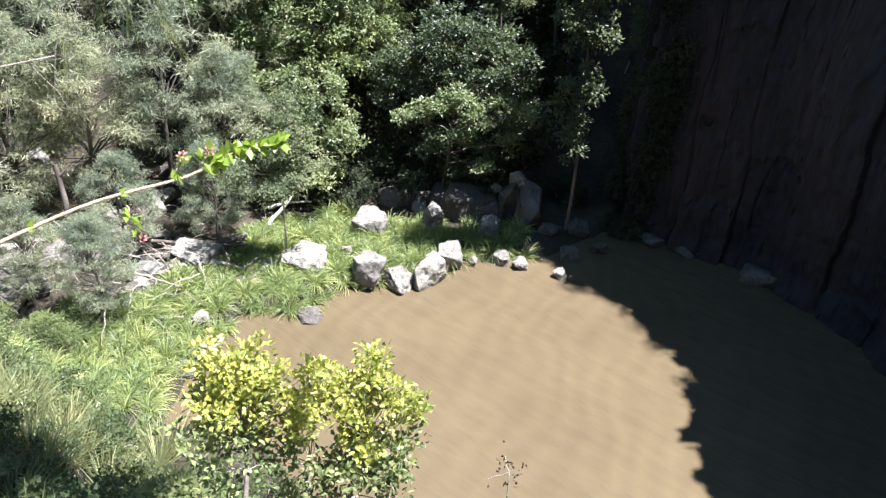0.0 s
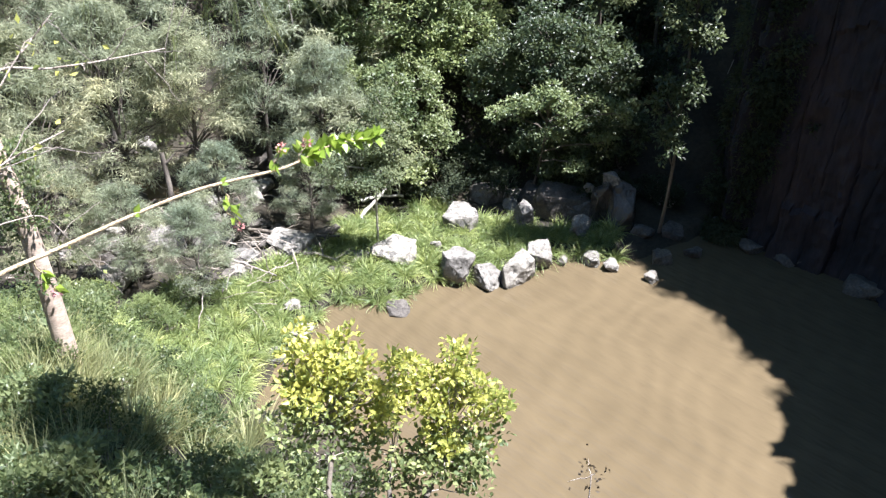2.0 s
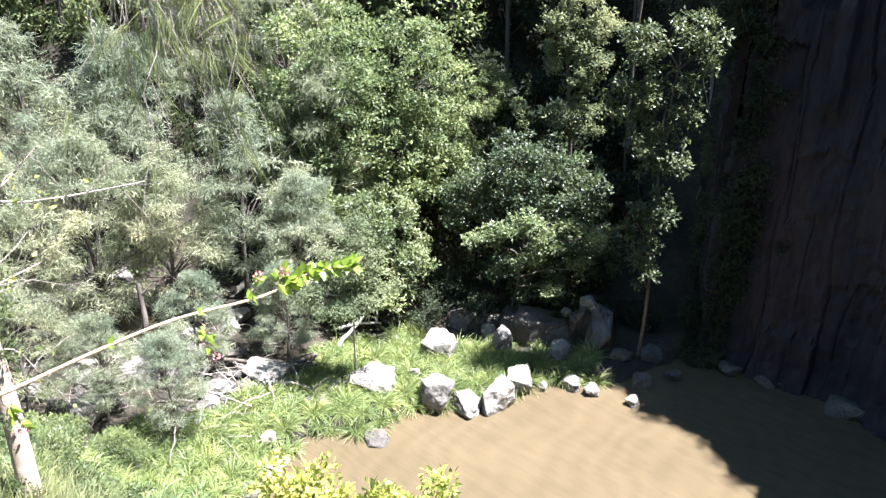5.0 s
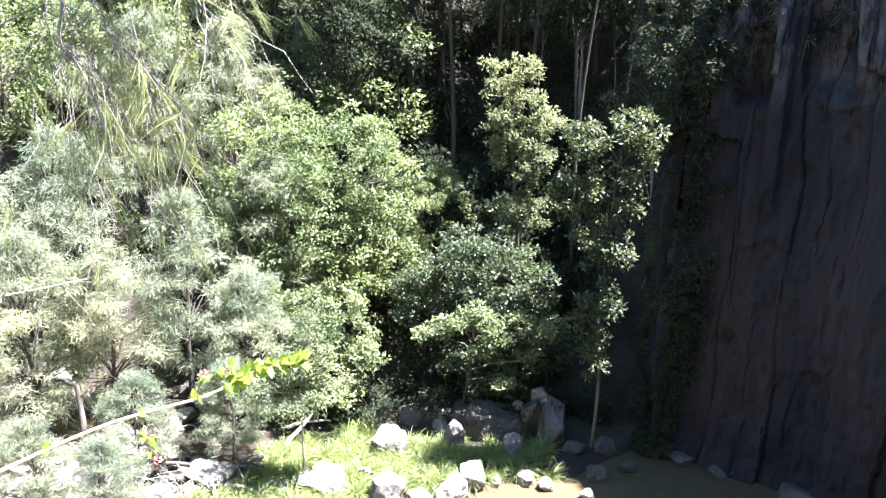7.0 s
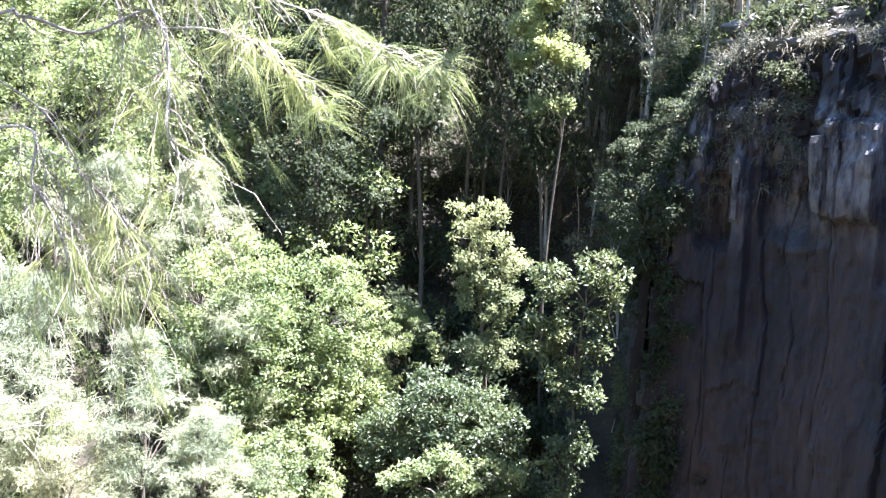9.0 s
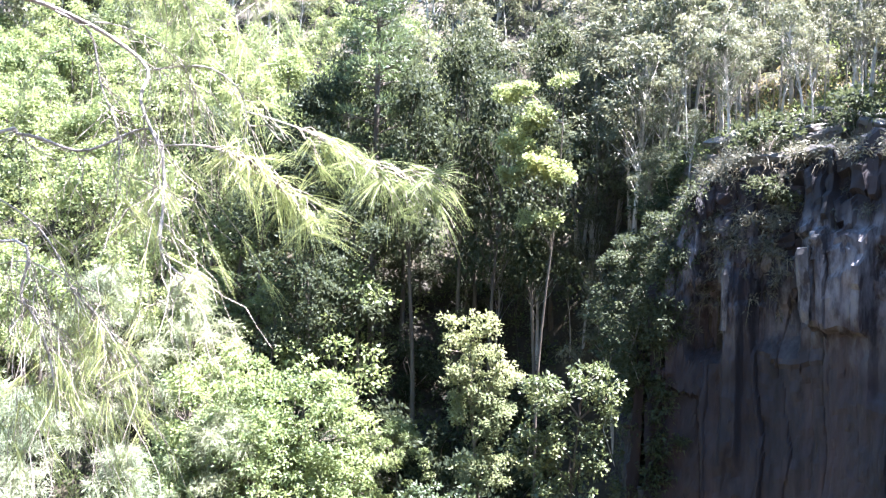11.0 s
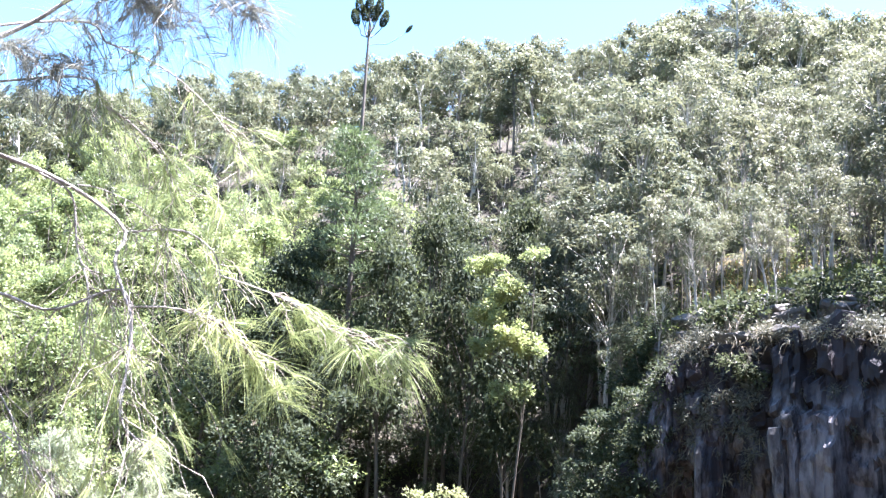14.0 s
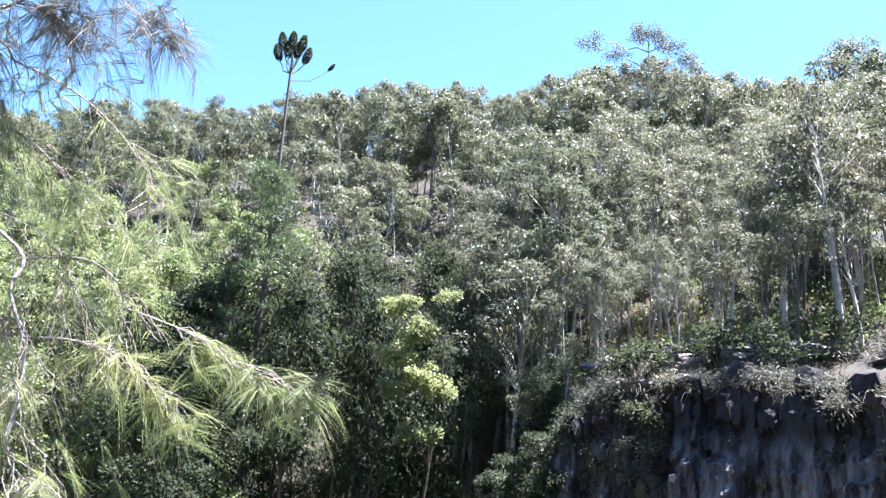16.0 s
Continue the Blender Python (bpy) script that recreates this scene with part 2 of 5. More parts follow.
def cliff_depth(x, y):
    """Metres behind the cliff's line; the cliff bends round the pool."""
    bend = np.hypot(np.maximum(x - 4.0, 0) / 13.0, np.maximum(y - 20.5, 0) / 14.0)
    arc = np.where((x > 4) & (y > 0), (bend - 1) * 13.5, -20.0)
    flank = (x - 7.4 - 0.12 * (y - 35.0)) + 1.5 * np.maximum(y - 49, 0)
    return np.where(y > 30, np.minimum(arc, flank), arc)


def land(x, y):
    x, y = np.asarray(x, float), np.asarray(y, float)
    r = np.hypot(x, y)
    az = np.degrees(np.arctan2(x, y))
    # the bank that the camera stands on
    za = np.interp(r, [0, 1.2, 4, 9, 11], [18.4, 18.2, 11, 0, -2])
    zb = np.interp(r, [0, 1.2, 5, 12, 20, 26, 40], [18.4, 18.2, 13, 6.5, 2.2, 0.3, -2])
    zc = np.interp(r, [0, 1.2, 5, 10, 17, 26, 34, 46], [18.4, 18.2, 13.5, 9.0, 7.4, 3, 0.5, -2])
    near = za + (zb - za) * smooth(-5, -19, az)
    near = near + (zc - near) * smooth(-27, -38, az)
    back = smooth(55, 80, np.abs(az))
    # an unseen rise behind the viewpoint is added, to hold back sky light
    near = near * (1 - back) + 18.4 * back + 0.8 * np.clip(r - 7, 0, 55) * smooth(75, 105, np.abs(az))
    # the wooded hillside, with its gully
    d = np.maximum(y - 37 + 0.04 * x, 0)
    hill = np.where(d < 78, 0.80 * d, 62.4 + 0.12 * (d - 78)) * (1 + 0.0022 * np.clip(x, -40, 40) * smooth(20, 70, d))
    hill = hill + smooth(4, 20, d) * 1.5 * wobble(x, y, 11) - 4.5 * smooth(2, 16, d) * smooth(75, 40, d) * np.exp(-((x - 4.5 - 0.05 * d) / 5.0) ** 2)
    hill = np.where(d > 0, hill, -5.0)
    low = 0.35 + 0.06 * np.maximum(-x - 8, 0) + 0.25 * wobble(x, y, 3.1, 1)
    # the creek's shallow bed
    low = low - 1.5 * np.exp(-((y - 33.5 + 0.16 * (x + 16)) / 2.2) ** 2) * smooth(-13, -18, x)
    z = np.maximum(np.maximum(low, hill), near)
    # the plateau behind the cliff
    c = cliff_depth(x, y)
    top = 22.2 + 0.9 * np.exp(-((x - 13.5) / 4.5) ** 2) + 0.43 * np.clip(c - 1, 0, 95) + 0.5 * wobble(x, y, 6, 2) * smooth(1, 6, c) + 0.6 * wobble(x, y, 3.2, 5) * smooth(1, 3, c)
    # its corner towards the gully is broken down to a scrubby slope
    f = np.maximum(x - 7.4 - 0.12 * (y - 35.0), 0)
    top = top - 10.5 * np.exp(-(f / 3.1) ** 2) * smooth(29, 34, y)
    z = np.where(c > 1.7, np.maximum(z, top), z)
    p = pool_side(x, y)
    wet = smooth(0.7, -1.6, p)
    return np.where((p < 0.7) & (near < 2.5) & (c < 1.2), z * (1 - wet) - 1.6 * wet, z)


def grid_sheet(name, xs, ys, mat):
    gx, gy = np.meshgrid(xs, ys)
    gz = land(gx, gy)
    nx, ny = len(xs), len(ys)
    verts = np.stack([gx, gy, gz], -1).reshape(-1, 3)
    i = np.arange(nx * ny).reshape(ny, nx)
    quads = np.stack([i[:-1, :-1], i[:-1, 1:], i[1:, 1:], i[1:, :-1]], -1).reshape(-1, 4)
    return new(name, mesh_from(name, verts, quads, mat, True))


def mesh_from(name, verts, faces, mat, shade=False):
    """A mesh from arrays whose faces all have the same number of corners."""
    verts, faces = np.asarray(verts, np.float32), np.asarray(faces, np.int32)
    me = bpy.data.meshes.new(name)
    n = faces.shape[1]
    me.vertices.add(len(verts))
    me.vertices.foreach_set("co", verts.ravel())
    me.loops.add(faces.size)
    me.loops.foreach_set("vertex_index", faces.ravel())
    me.polygons.add(len(faces))
    me.polygons.foreach_set("loop_start", np.arange(0, faces.size, n, dtype=np.int32))
    me.polygons.foreach_set("use_smooth", np.full(len(faces), shade))
    me.update(calc_edges=True)
    me.materials.append(mat)
    return me


s = np.linspace(-1, 1, 250)
XS = 40 * s + 420 * s ** 5
YS = 30 + 42 * s + 420 * s ** 5
ground = tagged(grid_sheet("ground", XS, YS, M_GROUND), "leaf-littered soil of a wooded gorge and hillside", "ground", kind="structure")

gx, gy = np.meshgrid(np.linspace(-34, 24, 120), np.linspace(4, 42, 80))
verts = np.stack([gx, gy, np.zeros_like(gx)], -1).reshape(-1, 3)
i = np.arange(120 * 80).reshape(80, 120)
water = new("water", mesh_from("water", verts, np.stack([i[:-1, :-1], i[:-1, 1:], i[1:, 1:], i[1:, :-1]], -1).reshape(-1, 4), M_WATER, True))
tagged(water, "still muddy brown water of a plunge pool", "water", kind="structure")


# ---- helpers for plants and rocks ----
def part(name, me, parent, label=""):
    ob = new(name, me)
    ob.parent = parent
    return tagged(ob, label)


def tubes(paths, sides=6):
    """Tapered round limbs: each path is (points, radii)."""
    verts, faces, base = [], [], 0
    for pts, rad in paths:
        pts, rad = np.asarray(pts, float), np.asarray(rad, float)
        tang = np.gradient(pts, axis=0)
        tang /= np.linalg.norm(tang, axis=1)[:, None] + 1e-9
        ref = np.where(np.abs(tang[:, 2:3]) > 0.9, [[1.0, 0, 0]], [[0, 0, 1.0]])
        a = np.cross(tang, ref)
        a /= np.linalg.norm(a, axis=1)[:, None] + 1e-9
        b = np.cross(tang, a)
        th = np.arange(sides) * 2 * np.pi / sides
        ring = pts[:, None] + rad[:, None, None] * (np.cos(th)[None, :, None] * a[:, None] + np.sin(th)[None, :, None] * b[:, None])
        n = len(pts)
        verts.append(ring.reshape(-1, 3))
        i = base + np.arange(n * sides).reshape(n, sides)
        j = np.roll(i, -1, 1)
        faces.append(np.stack([i[:-1], j[:-1], j[1:], i[1:]], -1).reshape(-1, 4))
        base += n * sides
    return np.concatenate(verts), np.concatenate(faces)


def bend(rng, a, b, sag=0.1, n=6, r0=0.1, r1=0.02):
    """A crooked limb from a to b."""
    a, b = np.asarray(a, float), np.asarray(b, float)
    t = np.linspace(0, 1, n)[:, None]
    d = np.linalg.norm(b - a)
    p = a + (b - a) * t + rng.normal(0, 0.04 * d, (n, 3)) * np.sin(np.pi * t) + np.array([0, 0, sag * d]) * np.sin(np.pi * t)
    return p, r0 + (r1 - r0) * t[:, 0]


def unit(v):
    return v / (np.linalg.norm(v, axis=-1, keepdims=True) + 1e-9)


def leaves(pos, along, normal, length, width, fold=0.0):
    """Leaf blades with a pointed tip: arrays of places, directions and faces."""
    n = len(pos)
    along = unit(along)
    side = unit(np.cross(along, normal))
    up = np.cross(side, along)
    length, width = np.broadcast_to(length, n)[:, None], np.broadcast_to(width, n)[:, None]
    mid = pos + along * length * 0.45 - up * length * fold
    v = np.stack([pos, mid + side * width / 2, pos + along * length, mid - side * width / 2], 1).reshape(-1, 3)
    return v, np.arange(4 * n).reshape(n, 4)


def oval_leaves(pos, along, normal, length, width):
    """Rounded leaf blades for plants close to the viewpoint."""
    n = len(pos)
    along = unit(along)
    side = unit(np.cross(along, normal))
    up = np.cross(side, along)
    length, width = np.broadcast_to(length, n)[:, None], np.broadcast_to(width, n)[:, None]
    rim = [(0.0, 0.0, 0.0), (0.25, 0.42, 0.04), (0.6, 0.46, 0.05), (1.0, 0.0, -0.08), (0.6, -0.46, 0.05), (0.25, -0.42, 0.04)]
    v = np.stack([pos + along * length * a + side * width * b + up * length * c for a, b, c in rim], 1).reshape(-1, 3)
    return v, np.arange(6 * n).reshape(n, 6)


def small_leaves(pos, along, normal, length, width):
    """Leaves too far off to show more than a pointed sliver."""
    n = len(pos)
    along = unit(along)
    side = unit(np.cross(along, normal))
    length, width = np.broadcast_to(length, n)[:, None], np.broadcast_to(width, n)[:, None]
    v = np.stack([pos + side * width / 2, pos - side * width / 2, pos + along * length], 1).reshape(-1, 3)
    return v, np.arange(3 * n).reshape(n, 3)


def ball(rng, n):
    return unit(rng.normal(0, 1, (n, 3)))


def crown_points(rng, clumps, count, shell=0.35, flat=0.75):
    """Places in the clumps (rows of x y z radius), most of them near their outsides, and the outward directions."""
    w = clumps[:, 3] ** 2
    k = rng.choice(len(clumps), count, p=w / w.sum())
    d = ball(rng, count)
    d[:, 2] = np.abs(d[:, 2]) * np.where(rng.random(count) < 0.78, 1, -1)
    rad = clumps[k, 3] * (1 - shell * rng.random(count) ** 1.5) * (1 + 0.12 * rng.normal(0, 1, count))
    return clumps[k, :3] + d * rad[:, None] * np.array([1, 1, flat]), d


def crown_clumps(rng, height, base, radius, count, size, lean=(0, 0), top=0.75):
    """Clump centres through an uneven crown between base and height."""
    out = []
    lobes = rng.uniform(0.7, 1.25, 7)
    while len(out) < count:
        u = rng.random() ** 0.8
        th = rng.uniform(0, 2 * np.pi)
        prof = (math.sin(math.pi * min(1, (u * top + (1 - top) * 0.6))) ** 0.6) * lobes[int(th / (2 * np.pi) * 7)] * math.sqrt(max(0.05, 1 - u ** (4 if count >= 60 else 12)))
        rr = radius * prof * math.sqrt(rng.uniform(0.1 * (1 - u), 1.0))
        z = base + (height - base) * u
        out.append((rr * math.cos(th) + lean[0] * u, rr * math.sin(th) + lean[1] * u, z - size * 0.5, size * rng.uniform(0.65, 1.25)))
    return np.array(out)


def tree_limbs(rng, height, clumps, r0, every=1, fork=0.35, lean=(0, 0)):
    n = 9
    t = np.linspace(0, 1, n)
    stem = np.stack([lean[0] * t + 0.03 * height * np.sin(t * 5 + rng.uniform(0, 6)) * t, lean[1] * t + 0.03 * height * np.sin(t * 4 + rng.uniform(0, 6)) * t, height * 0.86 * t], -1)
    rad = r0 * (1 - 0.82 * t)
    rad[0] *= 1.35
    stem[0, 2] -= 0.5
    paths = [(stem, rad)]
    for c in clumps[::every]:
        hz = np.clip(c[2] - rng.uniform(0.12, 0.3) * height, fork * height, 0.8 * height)
        k = hz / (height * 0.86)
        a = np.array([np.interp(k, t, stem[:, 0]), np.interp(k, t, stem[:, 1]), hz])
        paths.append(bend(rng, a, c[:3], 0.08, 4, max(0.018, r0 * 0.36 * (1 - 0.6 * k)), 0.012))
    return tubes(paths[:1], 8), tubes(paths[1:], 3)


def make_tree(name, rng, height, base, radius, clump_count, clump_size, leaf_count, leaf, mats, r0, style="broad", lean=(0, 0), every=1, flat=0.75, fork=0.3):
    """A tree: a trunk with its limbs, and a crown of separate leaves."""
    root = new(name)
    cl = crown_clumps(rng, height, base, radius, clump_count, clump_size, lean)
    (v, f), (v2, f2) = tree_limbs(rng, height, cl, r0, every, fork, lean)
    part("trunk", mesh_from("trunk", v, f, mats[1], True), root)
    tagged(part("branch_network", mesh_from("branch_network", v2, f2, mats[1], True), root), kind="stuff")
    pos, d = crown_points(rng, cl, leaf_count, {"broad": 0.35, "droop": 0.5, "needle": 0.95}[style], flat)
    m = len(pos)
    if style == "broad":
        along = unit(d + 0.9 * ball(rng, m) + [0, 0, -0.25])
        normal = unit(d + [0, 0, 0.5] + 0.4 * ball(rng, m))
    elif style == "droop":
        along = unit(0.5 * d + 0.45 * ball(rng, m) + [0, 0, -0.55])
        normal = unit(0.55 * ball(rng, m) + d + [0, 0, 0.3])
    else:
        along = unit(0.55 * d + 0.65 * ball(rng, m) + [0, 0, -0.45])
        normal = ball(rng, m)
    ln = leaf[0] * rng.uniform(0.65, 1.3, m)
    v, f = small_leaves(pos, along, normal, ln, leaf[1] * rng.uniform(0.8, 1.2, m))
    tagged(part("crown", mesh_from("crown", v, f, mats[0]), root), kind="stuff")
    return root


def at_ground(x, y, sink=0.15):
    return float(land(x, y)) - sink


def polar(az, r):
    return r * math.sin(radians(az)), r * math.cos(radians(az))


# ---- trees ----
# each template is 10 m tall; it stands at its own place, and copies are scaled to their heights
rng = np.random.default_rng(7)
BROAD = [make_tree("broadleaf_tree", rng, 10, 1.5, 3.9, 105, 0.64, 26000, (0.125, 0.075), (M_BROAD, M_BARK), 0.2, every=4)]
BROAD_LIGHT = [make_tree("broadleaf_tree", rng, 10, 3.5, 3.4, 64, 0.6, 15000, (0.13, 0.075), (M_BROAD_LIGHT, M_BARK), 0.16)]
BROAD_FAR = [make_tree("broadleaf_tree", rng, 10, 1.0, 3.4, 60, 0.85, 6200, (0.23, 0.14), (m, M_BARK), 0.16, every=3) for m in (M_DEEP_SHADE, M_BROAD, M_BROAD_LIGHT)]
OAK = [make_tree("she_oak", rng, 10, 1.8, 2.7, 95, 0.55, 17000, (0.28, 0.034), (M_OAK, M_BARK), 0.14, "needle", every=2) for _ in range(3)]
BROAD_TALL = [make_tree("broadleaf_tree", rng, 10, 5.2, 2.5, 60, 0.6, 6500, (0.16, 0.1), (M_DEEP_SHADE, M_BARK), 0.12, every=3, fork=0.45) for _ in range(2)]
KINDS = ((30, M_PALE, (0.6, 0.3)), (38, M_BARK, (-0.5, 0.4)), (24, M_PALE, (0.9, -0.4)), (34, M_PALE, (-0.8, -0.2)))
GUM = [make_tree("gum_tree", rng, 10, 4.9, 1.8, n, 0.54, 3400, (0.18, 0.078), (M_GUM, b), 0.11, "droop", flat=0.8, fork=0.22, lean=l) for n, b, l in KINDS]
GUM_FAR = [make_tree("gum_tree", rng, 10, 4.3, 1.7, n - 6, 0.58, 1700, (0.25, 0.115), (M_GUM, b), 0.1, "droop", every=2, flat=0.8, fork=0.22, lean=l) for n, b, l in KINDS]
SAPLING = [make_tree("gum_tree", rng, 10, 6.3, 0.8, 11, 0.42, 620, (0.24, 0.1), (M_GUM, b), 0.055, "droop", flat=0.8, fork=0.5, lean=l) for b, l in ((M_PALE, (0.3, 0.2)), (M_BARK, (-0.4, 0.1)), (M_TWIG, (0.1, -0.3)))]
BARE_GUM = make_tree("gum_tree", rng, 10, 6.2, 1.7, 16, 0.45, 2600, (0.16, 0.07), (M_GUM, M_PALE), 0.085, "droop", flat=0.62, fork=0.45, lean=(-0.4, 0.2))
TAGS = {"broadleaf_tree": ("dense dark green broadleaf rainforest tree on the slope", "tree", "rainforest trees"),
        "she_oak": ("grey-green feathery she-oak beside the creek", "tree", "she-oaks"),
        "gum_tree": ("slender gum tree with a thin olive crown", "tree", "gum trees")}
for tr in BROAD + BROAD_LIGHT + BROAD_FAR + BROAD_TALL + OAK + GUM + GUM_FAR + SAPLING + [BARE_GUM]:
    a, b, c = TAGS[tr.name.split(".")[0]]
    tagged(tr, a, b, c)
for tr in BROAD_LIGHT + BROAD_FAR[2:]:
    tagged(tr, "light green broadleaf tree with rounded leaf clumps")

used = set()


def lobe(az, el, r, w, h=None):
    """A rounded mass of a crown, by its bearing and height angle from the viewpoint, its distance and its half width and half height."""
    x, y = polar(az, r)
    return x, y, EYE_Z + math.hypot(x, y) * math.tan(radians(el)), w, h or w


def lobed_tree(name, seed, foot, lobes, mats, leaf, clump=0.42, dense=1.0, each=75, r0=0.16, droop=0.25):
    """A tree whose crown is a group of rounded masses, each a skin of small leafy clumps with gaps between them."""
    rr = np.random.default_rng(seed)
    root = new(name)
    base = np.array([*foot, at_ground(*foot)])
    root.location = base
    lobes = np.array(lobes) - [*base, 0, 0]
    rows = []
    for k, (x, y, z, w, h) in enumerate(lobes):
        n = max(5, int(4 * math.pi * w * (w + h) / 2 * dense))
        d = ball(rr, n)
        q = np.array([x, y, z]) + d * [w, w, h] * rr.uniform(0.72, 1.06, (n, 1)) * (1 + 0.16 * np.sin(3 * d[:, :1] * 3 + k) * np.sin(7 * d[:, 2:] + k))
        inside = np.zeros(n, bool)
        for j, (a, b, c, ww, hh) in enumerate(lobes):
            if j != k:
                inside |= (((q - [a, b, c]) / [ww, ww, hh]) ** 2).sum(1) < 0.5
        rows.append(np.column_stack([q, clump * rr.uniform(0.55, 1.35, n)])[~inside])
        m = n // 4
        core = np.array([x, y, z]) + ball(rr, m) * [w, w, h] * rr.uniform(0.1, 0.6, (m, 1))
        rows.append(np.column_stack([core, clump * rr.uniform(0.9, 1.5, m)]))
    cl = np.concatenate(rows)
    top = lobes[np.argmax(lobes[:, 2])]
    t = np.linspace(0, 1, 12)[:, None]
    sway = np.sin(np.pi * t) * np.array([np.sin(3 * t[:, 0] + seed), np.cos(4 * t[:, 0] + seed), 0 * t[:, 0]]).T * 0.02 * top[2]
    stem = np.array([0, 0, -0.4]) + (top[:3] + [0, 0, 0.4]) * t + sway, np.linspace(r0, r0 * 0.25, 12)
    v, f = tubes([stem], 8)
    part("trunk", mesh_from("trunk", v, f, mats[1], True), root)
    limbs = []
    for x, y, z, w, h in lobes:
        a = stem[0][np.argmin(np.abs(stem[0][:, 2] - max(0.2 * top[2], z - 0.9 * h - 0.5)))]
        limbs.append(bend(rr, a, (x, y, z), 0.05, 6, r0 * 0.45, 0.03))
    mid = np.concatenate([p[2:] for p, _ in limbs])
    for c in cl[::6]:
        limbs.append(bend(rr, mid[np.argmin(np.linalg.norm(mid - c[:3], axis=1))], c[:3], 0.06, 4, 0.028, 0.01))
    v, f = tubes(limbs, 4)
    tagged(part("branch_network", mesh_from("branch_network", v, f, mats[1], True), root), kind="stuff")
    pos, d = crown_points(rr, cl, len(cl) * each, 0.55, 0.8)
    m = len(pos)
    along = unit(0.8 * d + 0.8 * ball(rr, m) + [0, 0, -droop])
    normal = unit(0.7 * d + [0, 0, 0.7] + 0.55 * ball(rr, m))
    v, f = leaves(pos, along, normal, leaf[0] * rr.uniform(0.6, 1.3, m), leaf[1] * rr.uniform(0.75, 1.2, m), 0.08)
    tagged(part("crown", mesh_from("crown", v, f, mats[0]), root), kind="stuff")
    return root



def unscaled(template, m):
    """The pose for a copy, free of the size that its template already has."""
    sx, sy, sz = template.matrix_basis.to_scale()
    return m @ Matrix.Diagonal((1 / sx, 1 / sy, 1 / sz, 1))


def stand(template, x, y, height, turn, wide=1.0):
    """The template itself the first time, copies afterwards."""
    m = pose(x, y, at_ground(x, y), 0, 0, turn) @ Matrix.Diagonal((height / 10 * wide, height / 10 * wide, height / 10, 1))
    if template in used:
        return copy_thing(template, unscaled(template, m))
    used.add(template)
    template.matrix_basis = m
    return template


# trees at the foot of the slope
stand(BROAD[0], *polar(-2.2, 44), 6.0, 146, 1.1)
stand(BROAD_LIGHT[0], *polar(-16.8, 41), 9.5, 51, 0.7)
mound = lobed_tree("broadleaf_tree", 701, polar(-9.5, 43), [lobe(-9.2, -14.0, 42, 4.2, 4.4), lobe(-13.6, -11.0, 43, 3.2, 3.0), lobe(-6.6, -17.5, 41, 2.6, 3.0), lobe(-12.0, -19.0, 41, 3.0, 3.0), lobe(-16.0, -14.5, 42.5, 2.4, 2.6)],
                   (M_BROAD, M_BARK), (0.19, 0.115), 0.46, 1.25, 80, 0.24)
tagged(mound, "dense rounded green tree hung with creepers", "tree", "rainforest trees")
ob = lobed_tree("broadleaf_tree", 702, polar(-9.6, 38), [lobe(-10.2, -21.6, 37, 1.9, 1.5), lobe(-8.3, -24.3, 36.5, 1.3, 1.0), lobe(-11.8, -24.2, 36, 1.5, 1.2), lobe(-9.8, -26.4, 35.5, 1.2, 0.9), lobe(-13.4, -21.0, 37, 1.3, 1.4)],
                (M_BROAD_LIGHT, M_BARK), (0.17, 0.1), 0.36, 1.3, 70, 0.12)
tagged(ob, "light green broadleaf tree with rounded leaf clumps", "tree", "rainforest trees")
ob = lobed_tree("broadleaf_tree", 703, polar(0.4, 38.5), [lobe(0.8, -18.6, 38, 2.5, 2.2), lobe(3.6, -20.8, 38, 2.2, 2.0), lobe(-2.6, -20.6, 38.4, 1.9, 1.9), lobe(1.5, -24.0, 38, 3.0, 1.8), lobe(5.2, -23.6, 37.4, 1.6, 1.8), lobe(2.0, -26.6, 36.6, 1.5, 0.8)],
                (M_SHADE_LEAF, M_BARK), (0.2, 0.12), 0.42, 1.05, 75, 0.2)
tagged(ob, "green spreading tree above the boulders, darkened for shade", "tree", "rainforest trees")
ob = lobed_tree("broadleaf_tree", 704, polar(-0.6, 36.4), [lobe(-2.8, -22.9, 35.2, 0.85, 0.4), lobe(-1.2, -22.4, 34.9, 0.7, 0.35), lobe(0.6, -22.0, 34.6, 0.95, 0.5), lobe(2.3, -23.0, 34.6, 0.8, 0.4), lobe(3.9, -21.9, 35.0, 0.55, 0.3), lobe(5.4, -22.6, 34.8, 0.7, 0.45),
                                                         lobe(1.1, -24.2, 34.5, 0.5, 0.35), lobe(4.6, -24.6, 34.6, 0.5, 0.35), lobe(2.6, -26.2, 34.4, 0.5, 0.3)],
                (M_BROAD_LIGHT, M_BARK), (0.17, 0.1), 0.27, 1.7, 52, 0.07)
tagged(ob, "small tree with flat yellow-green layers of leaves", "tree", "rainforest trees")
ob = lobed_tree("broadleaf_tree", 705, polar(3.4, 42.5), [lobe(2.8, -6.2, 41.5, 1.45, 1.5), lobe(2.2, -8.6, 41.3, 1.25, 1.4), lobe(3.6, -10.8, 41.0, 1.5, 1.6), lobe(3.8, -14.0, 41.0, 1.3, 1.6), lobe(5.0, -8.4, 41.6, 1.0, 1.2)],
                (M_PALE_LEAF, M_BARK), (0.17, 0.1), 0.36, 1.15, 70, 0.15)
tagged(ob, "slender upright tree with a sunlit leafy top", "tree", "rainforest trees")
